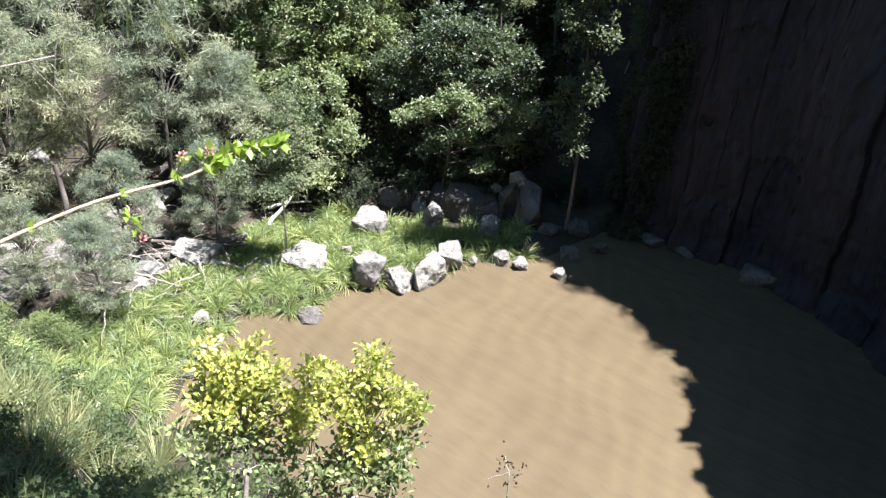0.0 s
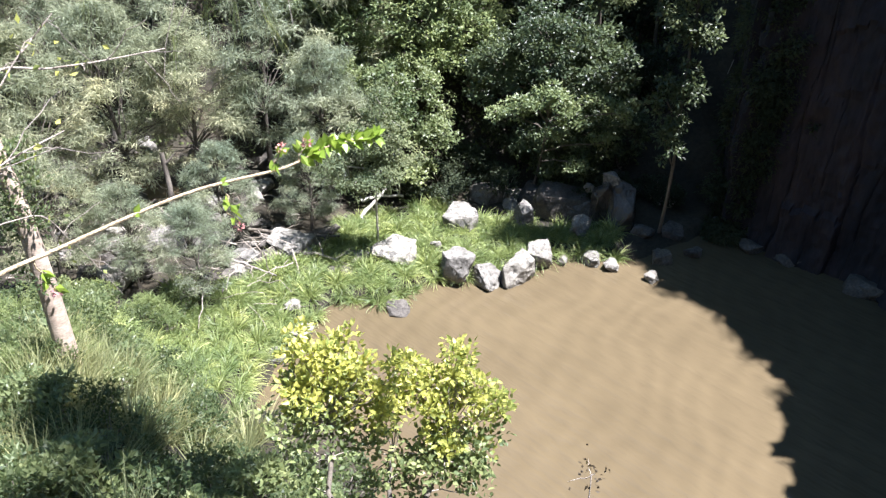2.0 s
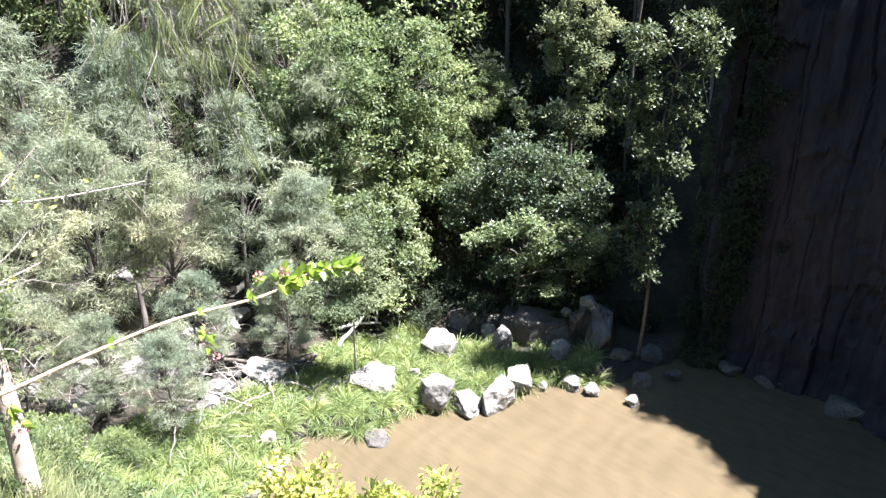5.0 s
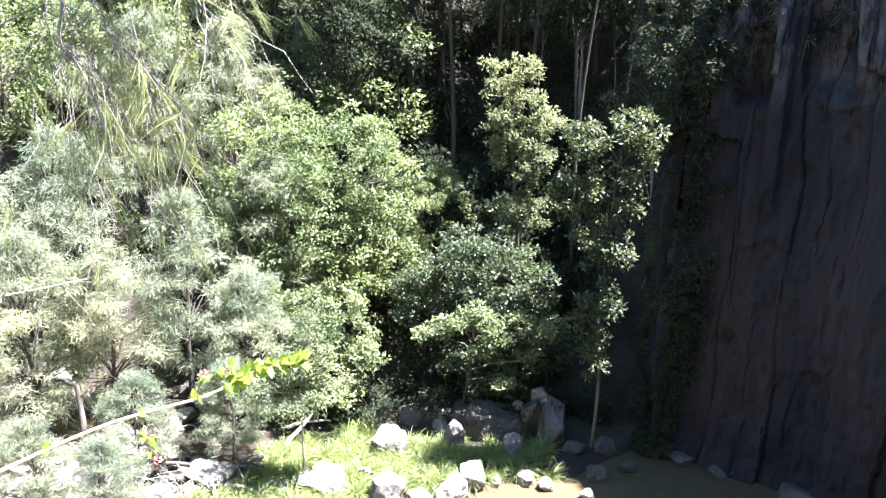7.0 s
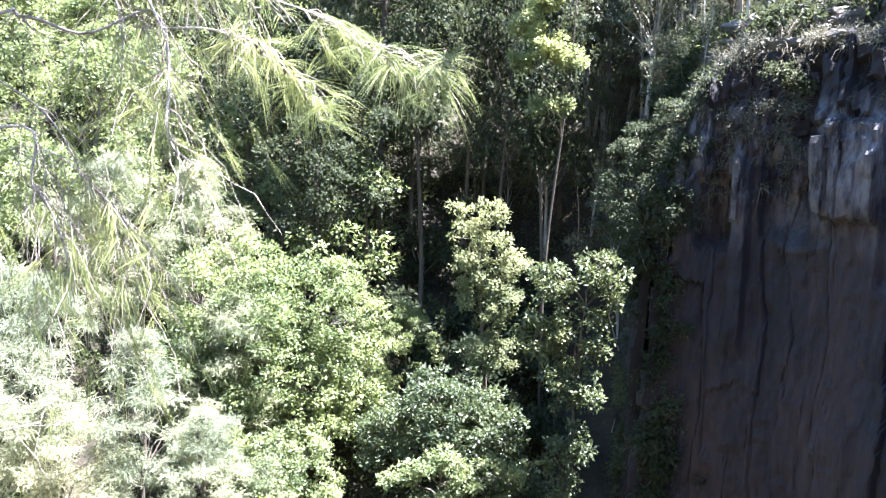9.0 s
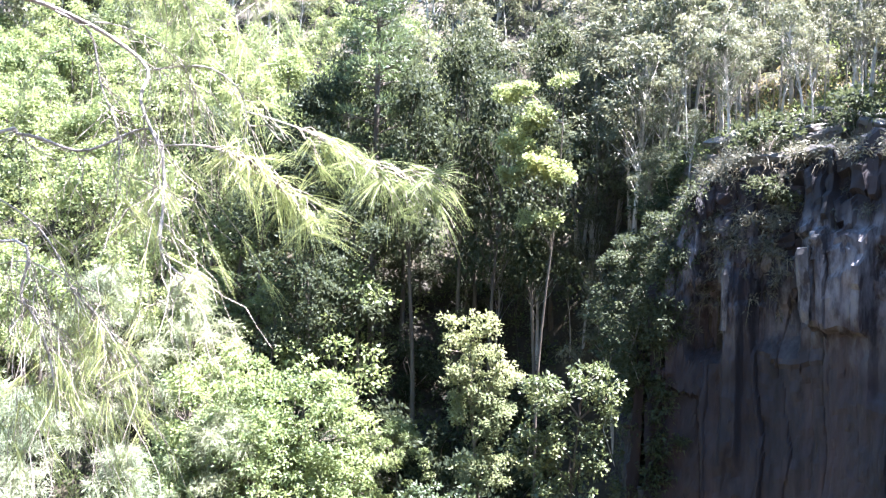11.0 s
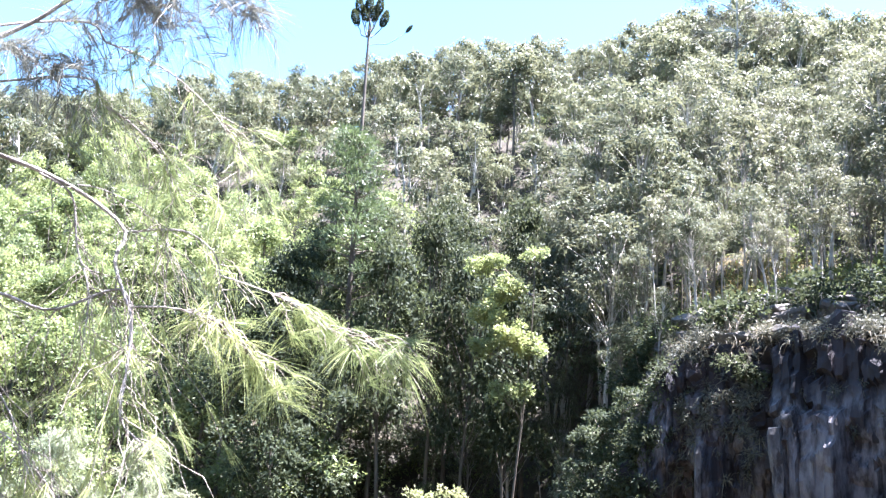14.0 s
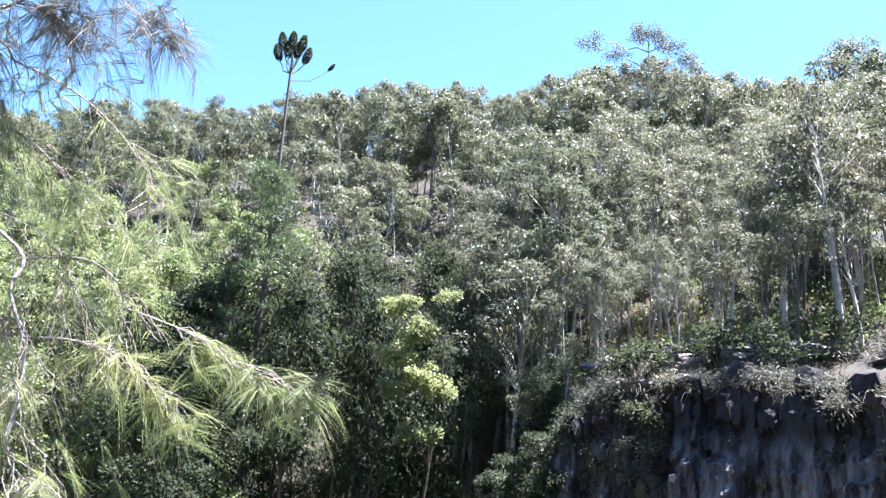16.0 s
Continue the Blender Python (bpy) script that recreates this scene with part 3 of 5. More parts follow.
ob = lobed_tree("broadleaf_tree", 706, (5.6, 33.6), [lobe(a, e, 32.3 / math.cos(radians(a)), w, h) for a, e, w, h in (
                    (10.4, -9.0, 1.0, 0.9), (12.0, -9.8, 0.75, 0.6), (8.2, -9.2, 0.95, 1.0), (11.2, -12.8, 0.7, 1.1), (9.2, -12.6, 0.95, 1.2), (7.0, -12.6, 0.8, 1.3), (10.0, -16.6, 0.85, 1.4), (8.2, -16.4, 0.8, 1.3),
                    (9.6, -20.4, 0.8, 1.2), (8.6, -21.4, 0.7, 1.0), (9.0, -23.8, 0.75, 1.1))],
                (M_SHADE_LEAF, M_BARK), (0.18, 0.105), 0.33, 1.2, 60, 0.09, 0.5)
tagged(ob, "straggling tree draped with creepers beside the cliff, darkened for shade", "tree", "rainforest trees")
ob = lobed_tree("broadleaf_tree", 707, polar(-12.4, 32), [lobe(-12.6, -24.4, 31, 1.15, 0.75), lobe(-10.6, -26.2, 31, 1.0, 0.6), lobe(-13.4, -27.4, 30.6, 1.3, 0.7), lobe(-11.8, -22.4, 31.4, 0.8, 0.6), lobe(-15.6, -26.0, 31, 1.0, 0.8)],
                (M_PALE_LEAF, M_PALE), (0.12, 0.07), 0.27, 2.4, 60, 0.06)
tagged(ob, "small pale-stemmed tree leaning over the rushes", "tree", "rainforest trees")
for k, (az, r, h, w, n) in enumerate([(-20, 39, 11, 1.1, 0), (-25, 38, 9.5, 1.2, 1), (-30, 39, 11, 1.1, 2), (-16, 36, 8.0, 1.2, 1), (-35, 37, 9, 1.2, 0), (-40, 36, 10, 1.2, 1),
                                      (-27, 45, 12, 1.1, 1), (-14, 41, 11, 1.0, 2), (-33, 46, 13, 1.1, 1), (-21, 50, 12, 1.1, 0), (-38, 48, 13, 1.1, 2), (-16, 48, 12, 1.0, 0),
                                      (-17.5, 33, 5.0, 1.2, 0), (-26.5, 28.5, 4.6, 1.2, 2), (-24, 33, 5.0, 1.2, 0), (-31, 30, 5, 1.2, 1), (-36, 30, 6, 1.2, 0)]):
    stand(OAK[n], *polar(az, r), h, 97 * k, w)


def hoop_pine(x, y, height):
    """A straight trunk, dense clumps on short boughs below and a flat tuft of brushes at the top."""
    rp = np.random.default_rng(3)
    root = new("hoop_pine")
    root.location = (x, y, at_ground(x, y))
    z = np.linspace(-0.3, height * 0.965, 14)
    v, f = tubes([(np.stack([0.012 * z, 0 * z, z], -1), np.interp(z, [0, height * 0.6, height], [0.25, 0.15, 0.06]))], 10)
    part("trunk", mesh_from("trunk", v, f, M_BARK, True), root)
    boughs, cl = [], []
    for _ in range(105):
        h = rp.uniform(0.3, 0.75) * height
        th = rp.uniform(0, 2 * np.pi)
        l = rp.uniform(0.6, 1.0) * np.interp(h / height, [0.42, 0.55, 0.75], [3.0, 2.6, 1.0])
        tip = np.array([l * math.cos(th), l * math.sin(th), h + 0.1 * l])
        boughs.append(bend(rp, (0.012 * h, 0, h - 0.3), tip, 0.05, 5, 0.06, 0.02))
        cl.append((*tip, rp.uniform(0.5, 0.85)))
        cl.append((*(tip * [0.6, 0.6, 1]), rp.uniform(0.4, 0.6)))
    top, brush = [], []
    for k in range(7):
        a = (k - 3) / 3
        tip = np.array([0.4 + 0.85 * a, 0.5 * (-1) ** k, height - 1.25 - 0.35 * a * a + 0.12 * (k % 2)])
        top.append(bend(rp, (0.4, 0, height - 2.7), tip, -0.08, 5, 0.05, 0.03))
        brush.append(tip)
    far_tip = np.array([2.9, 0.3, height - 2.0])
    top.append(bend(rp, (0.4, 0, height - 3.2), far_tip, -0.1, 5, 0.03, 0.015))
    v, f = tubes(boughs + top, 5)
    tagged(part("bough_network", mesh_from("bough_network", v, f, M_BARK, True), root), kind="stuff")
    pos, d = crown_points(rp, np.array(cl), 20000, 0.6, 0.7)
    v, f = leaves(pos, d + 0.5 * ball(rp, len(pos)) + [0, 0, 0.3], ball(rp, len(pos)), 0.28 * rp.uniform(0.7, 1.2, len(pos)), 0.06)
    tagged(part("needle_clumps", mesh_from("needle_clumps", v, f, M_PINE), root), kind="stuff")
    for tip, s in [(b, 1.0) for b in brush] + [(far_tip, 0.45)]:
        n = 900
        q = rp.uniform(0, 1, n)[:, None]
        w = np.sin(np.clip(0.12 + 0.85 * q, 0, 1) * np.pi) * 0.24 * s
        lean = np.array([0.3 * (tip[0] - 0.4), 0.1 * tip[1], 1.15]) * s
        d = ball(rp, n)
        v, f = leaves(tip + q * lean + d * w * [1, 1, 0.4], d + [0, 0, 0.9], ball(rp, n), 0.15 * s, 0.06)
        tagged(part("brush", mesh_from("brush", v, f, M_DEEP_SHADE), root), kind="stuff")
    return tagged(root, "very tall straight pine with a bare upper trunk and tufted top", "tree")


PINE_AT = polar(-4.1, 52)
hoop_pine(*PINE_AT, 47.4 - at_ground(*PINE_AT))

# forest over the hillside and the plateau; past 80 m it is one mass
def mass(name, rows, kinds, mat):
    """Many copies of the named parts of templates in one mesh: rows of (template, pose)."""
    vs, fs, base, corners = [], [], 0, None
    for t, m in rows:
        for o in t.children:
            if o.name.split(".")[0] not in kinds:
                continue
            me = o.data
            v = np.zeros(len(me.vertices) * 3, np.float32)
            me.vertices.foreach_get("co", v)
            f = np.zeros(len(me.loops), np.int32)
            me.loops.foreach_get("vertex_index", f)
            a = np.array(m)
            vs.append(v.reshape(-1, 3) @ a[:3, :3].T + a[:3, 3])
            fs.append(f.reshape(len(me.polygons), -1) + base)
            base += len(me.vertices)
    return mesh_from(name, np.concatenate(vs), np.concatenate(fs), mat, name != "foliage")


def c_of(x, y):
    return float(cliff_depth(x, y))


spots = [polar(-3.9, 52)]
rs = random.Random(4)
tries = 0
while len(spots) < 610 and tries < 60000:
    tries += 1
    az, r = rs.uniform(-43, 52), math.sqrt(rs.uniform(37 ** 2, 127 ** 2))
    x, y = polar(az, r)
    c = c_of(x, y)
    if (-3 < c < 2.6 and y < 52) or (x < 7 and r < 48) or (c < 4.5 and y < 46) or (0 < c < 7 and x < 13 and y < 46):
        continue
    if all(math.hypot(x - a, y - b) > (2.5 if x > 8 and r < 65 else 2.8) for a, b in spots):
        spots.append((x, y))
far_gums = []
# bearing and height angle of the tree tops along the ridge
SKYLINE = ([-21, -16, -11, -6.7, 3.6, 12.5, 18.3, 26.8, 31, 34.4, 36.6], [19.5, 21.4, 22.5, 23.2, 25.6, 25.6, 27.2, 26.8, 25.4, 24.6, 25.6])
for x, y in spots[1:]:
    gully = abs(x - 4.5 - 0.05 * (y - 37)) < 7 and y < 72
    gum = c_of(x, y) > 0 or not gully and (x > 8 + rs.uniform(-3, 5) or y > (88 if x < -1 else 66) + rs.uniform(-14, 14))
    r, turn, wide = math.hypot(x, y), rs.uniform(0, 360), rs.uniform(0.85, 1.25)
    if gum:
        h = rs.uniform(9, 15) * (0.72 if c_of(x, y) < 12 and y < 60 else 1) * (0.55 if c_of(x, y) < 6 and y < 46 else 1)
        crest = EYE_Z + r * math.tan(radians(np.interp(math.degrees(math.atan2(x, y)), SKYLINE[0], SKYLINE[1]) + rs.uniform(-1.3, 0.35))) - at_ground(x, y)
        h = max(5.0, min(crest, 18.0) if r > 96 else min(h, crest))
        t = rs.choice(GUM_FAR if r > 72 else GUM)
        if r > 80 and t in used:
            far_gums.append((t, pose(x, y, at_ground(x, y), 0, 0, turn) @ Matrix.Diagonal((h / 10 * wide, h / 10 * wide, h / 10, 1))))
        else:
            stand(t, x, y, h, turn, wide)
    else:
        # gully trees all take the darkened leaf colour, for the gully's shade
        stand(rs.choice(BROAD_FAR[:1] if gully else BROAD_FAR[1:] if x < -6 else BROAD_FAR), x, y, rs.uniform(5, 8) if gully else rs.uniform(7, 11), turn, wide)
for k, (x, y, h) in enumerate([(11.5, 100.0, 9), (13.5, 103.0, 10), (9.5, 104.0, 9), (12.0, 107.0, 9), (15.5, 100.5, 9), (14.5, 108.0, 8), (8.0, 99.5, 9)]):
    far_gums.append((GUM_FAR[k % 4], pose(x, y, at_ground(x, y), 0, 0, 71 * k) @ Matrix.Diagonal((h / 8, h / 8, h / 10, 1))))
# the last row of trees along the crest
for k in range(70):
    az = -24 + 0.95 * k
    x, y = polar(az, rs.uniform(112, 124))
    crest = EYE_Z + math.hypot(x, y) * math.tan(radians(np.interp(az, SKYLINE[0], SKYLINE[1]) + rs.uniform(-1.6, 0.0))) - at_ground(x, y)
    h = max(5.0, min(crest, 18.0))
    far_gums.append((GUM_FAR[k % 4], pose(x, y, at_ground(x, y), 0, 0, 83 * k) @ Matrix.Diagonal((h / 9, h / 9, h / 10, 1))))
for k in range(3):
    rows = far_gums[k::3]
    wood = tagged(new("far_forest"), "distant olive gum forest along the ridge", "forest", kind="stuff")
    tagged(part("foliage", mass("foliage", rows, ("crown",), M_GUM), wood), kind="stuff")
    tagged(part("trunk_mass", mass("trunk_mass", rows, ("trunk", "branch_network"), M_PALE if k else M_BARK), wood), kind="stuff")
# slender poles between the gums above the cliff
for k in range(170):
    x, y = polar(rs.uniform(6, 37), rs.uniform(43, 76))
    if c_of(x, y) > 4:
        stand(SAPLING[k % 3], x, y, rs.uniform(6, 12), rs.uniform(0, 360), rs.uniform(0.8, 1.3))
for tr in SAPLING:
    tagged(tr, "thin straight gum sapling with a small high crown")
# the gums on the shoulder of the plateau, beside the gully
for k, (x, y, h) in enumerate([(14.4, 52.4, 14), (12.8, 55.6, 13), (14.8, 58.0, 14)]):
    stand(GUM[k % 4], x, y, h, 77 * k, 1.2)
# tall trees whose high crowns shade the gully
for k, (az, r, el) in enumerate([(-11.5, 53, 9), (-8.3, 52, 11), (-6.2, 54, 13), (-1.2, 50.5, 12), (-2.0, 55, 14), (1.8, 53, 14), (4.2, 50.5, 12), (-8.5, 47, 2), (-5, 48.5, 4), (7.2, 50, 10), (3.0, 57, 15), (8.2, 56, 15), (-14.5, 56, 9)]):
    x, y = polar(az, r)
    h = EYE_Z + r * math.tan(radians(el)) - at_ground(x, y)
    stand(BROAD_TALL[k % 2], x, y, h, 67 * k, min(0.85, 14 / h))
for k, (az, r, h) in enumerate([(14.2, 41, 2.6), (14.8, 44, 6), (12.6, 47.5, 12), (17, 42, 4), (13.6, 50.5, 14), (11.5, 53, 14), (12.5, 56, 15), (10.8, 58, 15), (9.9, 62, 15), (11.6, 64, 14), (19.5, 41.5, 6.5), (24, 40, 6), (27, 39.5, 7), (30, 38.5, 6)]):
    stand(GUM[k % 4], *polar(az, r), h, 61 * k, 1.1)
# shrubs that hang over the broken shoulder of the cliff
for k, (foot, lobes) in enumerate([((10.2, 37.0), [lobe(13.4, -0.5, 36.6, 1.3, 1.0), lobe(12.4, -4.0, 36.2, 1.2, 1.4), lobe(14.8, -2.6, 36.0, 1.2, 1.1), lobe(12.0, -8.0, 36.0, 1.0, 1.5), lobe(13.4, -6.8, 35.4, 1.0, 1.3)]),
                                  ((10.8, 36.2), [lobe(15.8, 1.6, 36.6, 1.1, 0.8), lobe(16.8, -0.4, 35.8, 1.1, 0.9), lobe(15.6, -4.4, 35.0, 0.9, 1.1), lobe(17.4, 2.4, 36.0, 0.8, 0.6)]),
                                  ((14.5, 33.4), [lobe(21.8, 4.4, 34.8, 0.8, 0.5), lobe(23.0, 4.0, 34.6, 0.6, 0.45)])]):
    ob = lobed_tree("hanging_shrub", 720 + k, foot, lobes, (M_DEEP_SHADE, M_TWIG), (0.15, 0.085), 0.3, 1.5, 60, 0.05, 0.6)
    tagged(ob, "grey-green shrub hanging over the broken cliff edge", "shrub", "cliff shrubs")
# the tall gum on the skyline and the bare pale one on the cliff top
ob = lobed_tree("broadleaf_tree", 708, polar(7.3, 45.5), [lobe(5.5, 10.6, 45, 1.0, 0.55), lobe(8.8, 11.4, 45, 0.6, 0.35), lobe(6.8, 9.0, 44.8, 1.15, 0.6), lobe(5.6, 7.3, 44.7, 0.95, 0.6), lobe(7.2, 6.0, 44.5, 1.25, 0.7), lobe(8.7, 5.1, 44.4, 0.95, 0.5),
                                                        lobe(5.2, 5.1, 44.6, 0.75, 0.45), lobe(6.6, 2.1, 44.5, 0.8, 0.4), lobe(8.0, 2.2, 44.5, 0.6, 0.35)],
                (M_BROAD_LIGHT, M_BARK), (0.18, 0.105), 0.28, 2.2, 65, 0.1)
tagged(ob, "slim pale-barked tree with light green leaf clumps in the gully", "tree", "rainforest trees")
stand(BROAD_FAR[2], *polar(-14.5, 53), 7.0, 30, 1.1)
bare = stand(BARE_GUM, *polar(34.4, 38), 14, 0)
tagged(bare, "tall gum with a long bare pale trunk near the cliff rim")
tall = lobed_tree("gum_tree", 709, polar(21.8, 84), [lobe(18.7, 28.6, 84, 1.6, 0.8), lobe(20.4, 27.8, 84, 1.3, 0.8), lobe(22.6, 29.0, 84, 1.7, 0.8), lobe(24.0, 28.2, 84, 1.5, 0.8), lobe(25.4, 27.2, 84, 1.2, 0.8), lobe(21.2, 26.4, 84, 1.3, 0.9),
                                                     lobe(23.2, 26.2, 84, 1.4, 0.9), lobe(20.2, 25.6, 84, 1.2, 0.9), lobe(22.2, 24.8, 84, 1.5, 1.0), lobe(24.6, 25.4, 84, 1.3, 0.9)], (M_SCRUB, M_PALE), (0.26, 0.1), 0.55, 0.8, 42, 0.2, 0.6)
stand(GUM[0], *polar(36.8, 84), 19.5, 130, 1.1)
tagged(tall, "tall sparse gum tree rising above the skyline", "tree", "gum trees")

# ---- cliff ----
def cliff_line(u):
    """The foot of the cliff, from its flank in the gully round to behind the pool, and the way into the rock."""
    if u < 0.2:
        w = u / 0.2
        return 7.9 + 1.9 * (1 - w) ** 1.3, 33.8 + 15.0 * (1 - w), (0.98, -0.12 + 0.25 * w)
    th = radians(72.5 - 92.5 * (u - 0.2) / 0.8)
    m = min(1.0, (u - 0.2) / 0.06)
    n = Vector((math.cos(th) * m + 0.95 * (1 - m), math.sin(th) * m + 0.1 * (1 - m), 0)).normalized()
    return 4 + 13.0 * math.cos(th), 20.5 + 14.0 * math.sin(th), (n.x, n.y)


def rim_height(u):
    """The height of the ground just behind the rim; the flank in the gully is broken lower."""
    x, y, (nx, ny) = cliff_line(u)
    b = 1.7 + 1.7 * float(smooth(0.17, 0.3, u))
    return float(land(x + nx * b, y + ny * b))


def toss(*k):
    """A repeatable random number between 0 and 1 for whole numbers."""
    return (math.sin(sum(a * b for a, b in zip(k, (12.9898, 78.233, 37.719)))) * 43758.5453) % 1


def blocks(s, z, w, h, seed):
    """How far the block at this place of the face stands in or out, and the distance to its nearest upright joint."""
    q = s / w + seed * 0.37
    k = math.floor(q)
    row = math.floor(z / (h * (0.7 + 0.6 * toss(k, seed))) + toss(k, seed, 3))
    return toss(k, row, seed), min(q - k, k + 1 - q) * w


def box(a, a0, a1, soft):
    """1 between a0 and a1, falling to 0 within soft."""
    return float(smooth(a0 - soft, a0 + soft, a) * smooth(a1 + soft, a1 - soft, a))


def shaped(az, z):
    """The large forms of the face, by bearing and height: positive is deeper into the rock."""
    o = -0.55 * box(az, 24.2, 27.3, 0.12) * box(z, 17.3, 20.9, 0.1)      # the hanging block beside the pale pillar
    o += 0.75 * box(az, 20.6, 23.3, 0.2) * box(z, 16.5, 23.0, 0.6)       # the dark chimney
    o += 0.9 * box(az, 16.9, 18.9, 0.25) * box(z, 15.9, 18.6, 0.3)       # the hollow
    o -= 0.4 * box(az, 18.9, 20.0, 0.15) * box(z, 12.0, 19.4, 0.8)       # the rib beside it
    o -= 0.5 * box(az, 12.0, 17.5, 0.5) * box(z, 17.5, 23.0, 0.5)        # the scrubby shoulder
    o += 0.3 * box(az, 27.4, 30.0, 0.2) * box(z, 15.0, 20.0, 0.3)
    o -= 1.2 * float(smooth(35, 41, az) * smooth(11, 17, z))             # unseen overhang beyond the pool, added to move its shadow edge left
    return o


def build_cliff():
    """A fractured face: upright blocks stepped in and out with open joints, small broken blocks towards the rim."""
    n_u, n_v = 560, 120
    verts = np.zeros((n_v, n_u, 3))
    for i in range(n_u):
        u = i / (n_u - 1)
        x, y, (nx, ny) = cliff_line(u)
        rim = max(11.0, rim_height(u)) - 0.3 + 0.8 * noise.noise((u * 11, 0, 0)) + 0.35 * noise.noise((u * 45, 3, 0)) - 0.5 * toss(math.floor(u * 40), 5)
        for j in range(n_v):
            v = j / (n_v - 1)
            z = -1.5 + (rim + 1.5) * v
            s = 37 * u + 0.55 * noise.noise((u * 22, z * 0.28, 4.0)) + 0.15 * noise.noise((u * 90, z * 1.1, 1.0))
            t = z + 0.7 * noise.noise((u * 18, z * 0.3, 8.0)) + 0.2 * noise.noise((u * 70, z, 5.0))
            a, joint = blocks(s, t, 3.1, 9.0, 1)
            b, fine = blocks(s, t, 1.25, 3.4, 2)
            c, _ = blocks(s, t, 0.62, 0.8, 3)
            top = min(1.0, max(0.0, z - rim + 6.5) / 5.0)
            o = 0.45 * (a - 0.5) + (0.1 + 0.45 * top) * (b - 0.5) + (0.03 + 0.5 * top) * (c - 0.5)
            o += 0.5 * noise.noise((x * 0.2, y * 0.2, z * 0.14)) + 0.16 * noise.noise((x * 1.4, y * 1.4, z * 0.8)) + 0.1 * noise.noise((x * 3.5, y * 3.5, z * 2.2))
            o += 0.07 * math.exp(-(joint / 0.08) ** 2) + 0.03 * math.exp(-(fine / 0.06) ** 2)
            o += 0.35 + 0.5 * v + 0.5 * top ** 3 - 0.9 * max(0, 0.1 - v) / 0.1
            o += shaped(math.degrees(math.atan2(x, y)), z)
            verts[j, i] = (x + nx * o, y + ny * o, z)
    idx = np.arange(n_u * n_v).reshape(n_v, n_u)
    f = np.stack([idx[:-1, :-1], idx[:-1, 1:], idx[1:, 1:], idx[1:, :-1]], -1).reshape(-1, 4)
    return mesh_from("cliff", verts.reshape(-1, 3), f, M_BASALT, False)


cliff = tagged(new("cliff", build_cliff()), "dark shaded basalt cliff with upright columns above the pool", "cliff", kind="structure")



def crag(seed, w, h):
    """A broken upright block of the rim: an angular hull with knocked-off edges."""
    rr = np.random.default_rng(seed)
    bm = bmesh.new()
    for k in range(5):
        for a in np.arange(6) * math.pi / 3 + rr.uniform(-0.4, 0.4, 6):
            q = w / 2 * rr.uniform(0.72, 1.05) * (0.75 if k in (0, 4) else 1)
            bm.verts.new((q * math.cos(a), q * math.sin(a), h * (k / 4 - 0.5) * rr.uniform(0.9, 1.05)))
    hull = bmesh.ops.convex_hull(bm, input=bm.verts)
    loose = {g for g in hull["geom_interior"] + hull["geom_unused"] if isinstance(g, bmesh.types.BMVert)}
    bmesh.ops.delete(bm, geom=list(loose), context="VERTS")
    bmesh.ops.triangulate(bm, faces=bm.faces)
    bmesh.ops.subdivide_edges(bm, edges=[e for e in bm.edges if e.calc_length() > 0.5 * w], cuts=1, use_grid_fill=True)
    for v in bm.verts:
        v.co += Vector((1, 1, 0.6)) * 0.22 * w * noise.noise(v.co * (1.9 / w) + Vector((seed, 0, 0)))
    me = bpy.data.meshes.new("crag")
    bm.to_mesh(me)
    bm.free()
    return me


# broken blocks along the cliff's uppermost metres, a few of them bleached
CRAGS = [crag(500 + k, 1.0, 1.0) for k in range(10)]
PALE_CRAGS = [me.copy() for me in CRAGS[:4]]
for me, mat in [(me, M_BASALT) for me in CRAGS] + [(me, M_PALE_ROCK) for me in PALE_CRAGS]:
    me.materials.append(mat)
rb = random.Random(31)
for k in range(150):
    u = rb.uniform(0.1, 0.8)
    x, y, (nx, ny) = cliff_line(u)
    down = -0.25 + rb.uniform(0, 1) ** 1.3 * 5.0
    rim = rim_height(u)
    pale = rb.random() < 0.2 and down > 1.3
    ob = part("crag", (PALE_CRAGS if pale else CRAGS)[k % (4 if pale else 10)], cliff, "bleached pale block of rock" if pale else "")
    w = rb.uniform(0.6, 1.4) * (0.5 if pale else 1)
    back = 1.55 + 0.6 * (1 - down / 4.8)
    ob.matrix_basis = pose(x + nx * back, y + ny * back, rim - down - 0.3, rb.uniform(-20, 20), rb.uniform(-20, 20), rb.uniform(0, 360)) @ Matrix.Diagonal((w, w, rb.uniform(0.5, 1.5), 1))
def slab(seed, w, d, h):
    """A squarish block split along its joints, with chipped edges."""
    bm = bmesh.new()
    bmesh.ops.create_cube(bm, size=1)
    bmesh.ops.bevel(bm, geom=list(bm.edges), offset=0.08, segments=1, affect="EDGES")
    bmesh.ops.triangulate(bm, faces=bm.faces)
    for size in (0.5, 0.3, 0.2):
        bmesh.ops.subdivide_edges(bm, edges=[e for e in bm.edges if e.calc_length() > size], cuts=1)
        bmesh.ops.triangulate(bm, faces=bm.faces)
    for v in bm.verts:
        q = Vector((v.co.x * w, v.co.y * d, v.co.z * h))
        v.co = q + Vector((1, 1, 0.4)) * w * (0.4 * noise.noise(q * 1.5 + Vector((seed, 0, 0))) + 0.22 * noise.noise(q * 5 + Vector((0, seed, 0))))
    me = bpy.data.meshes.new("slab")
    bm.to_mesh(me)
    bm.free()
    me.materials.append(M_PALE_ROCK)
    return me


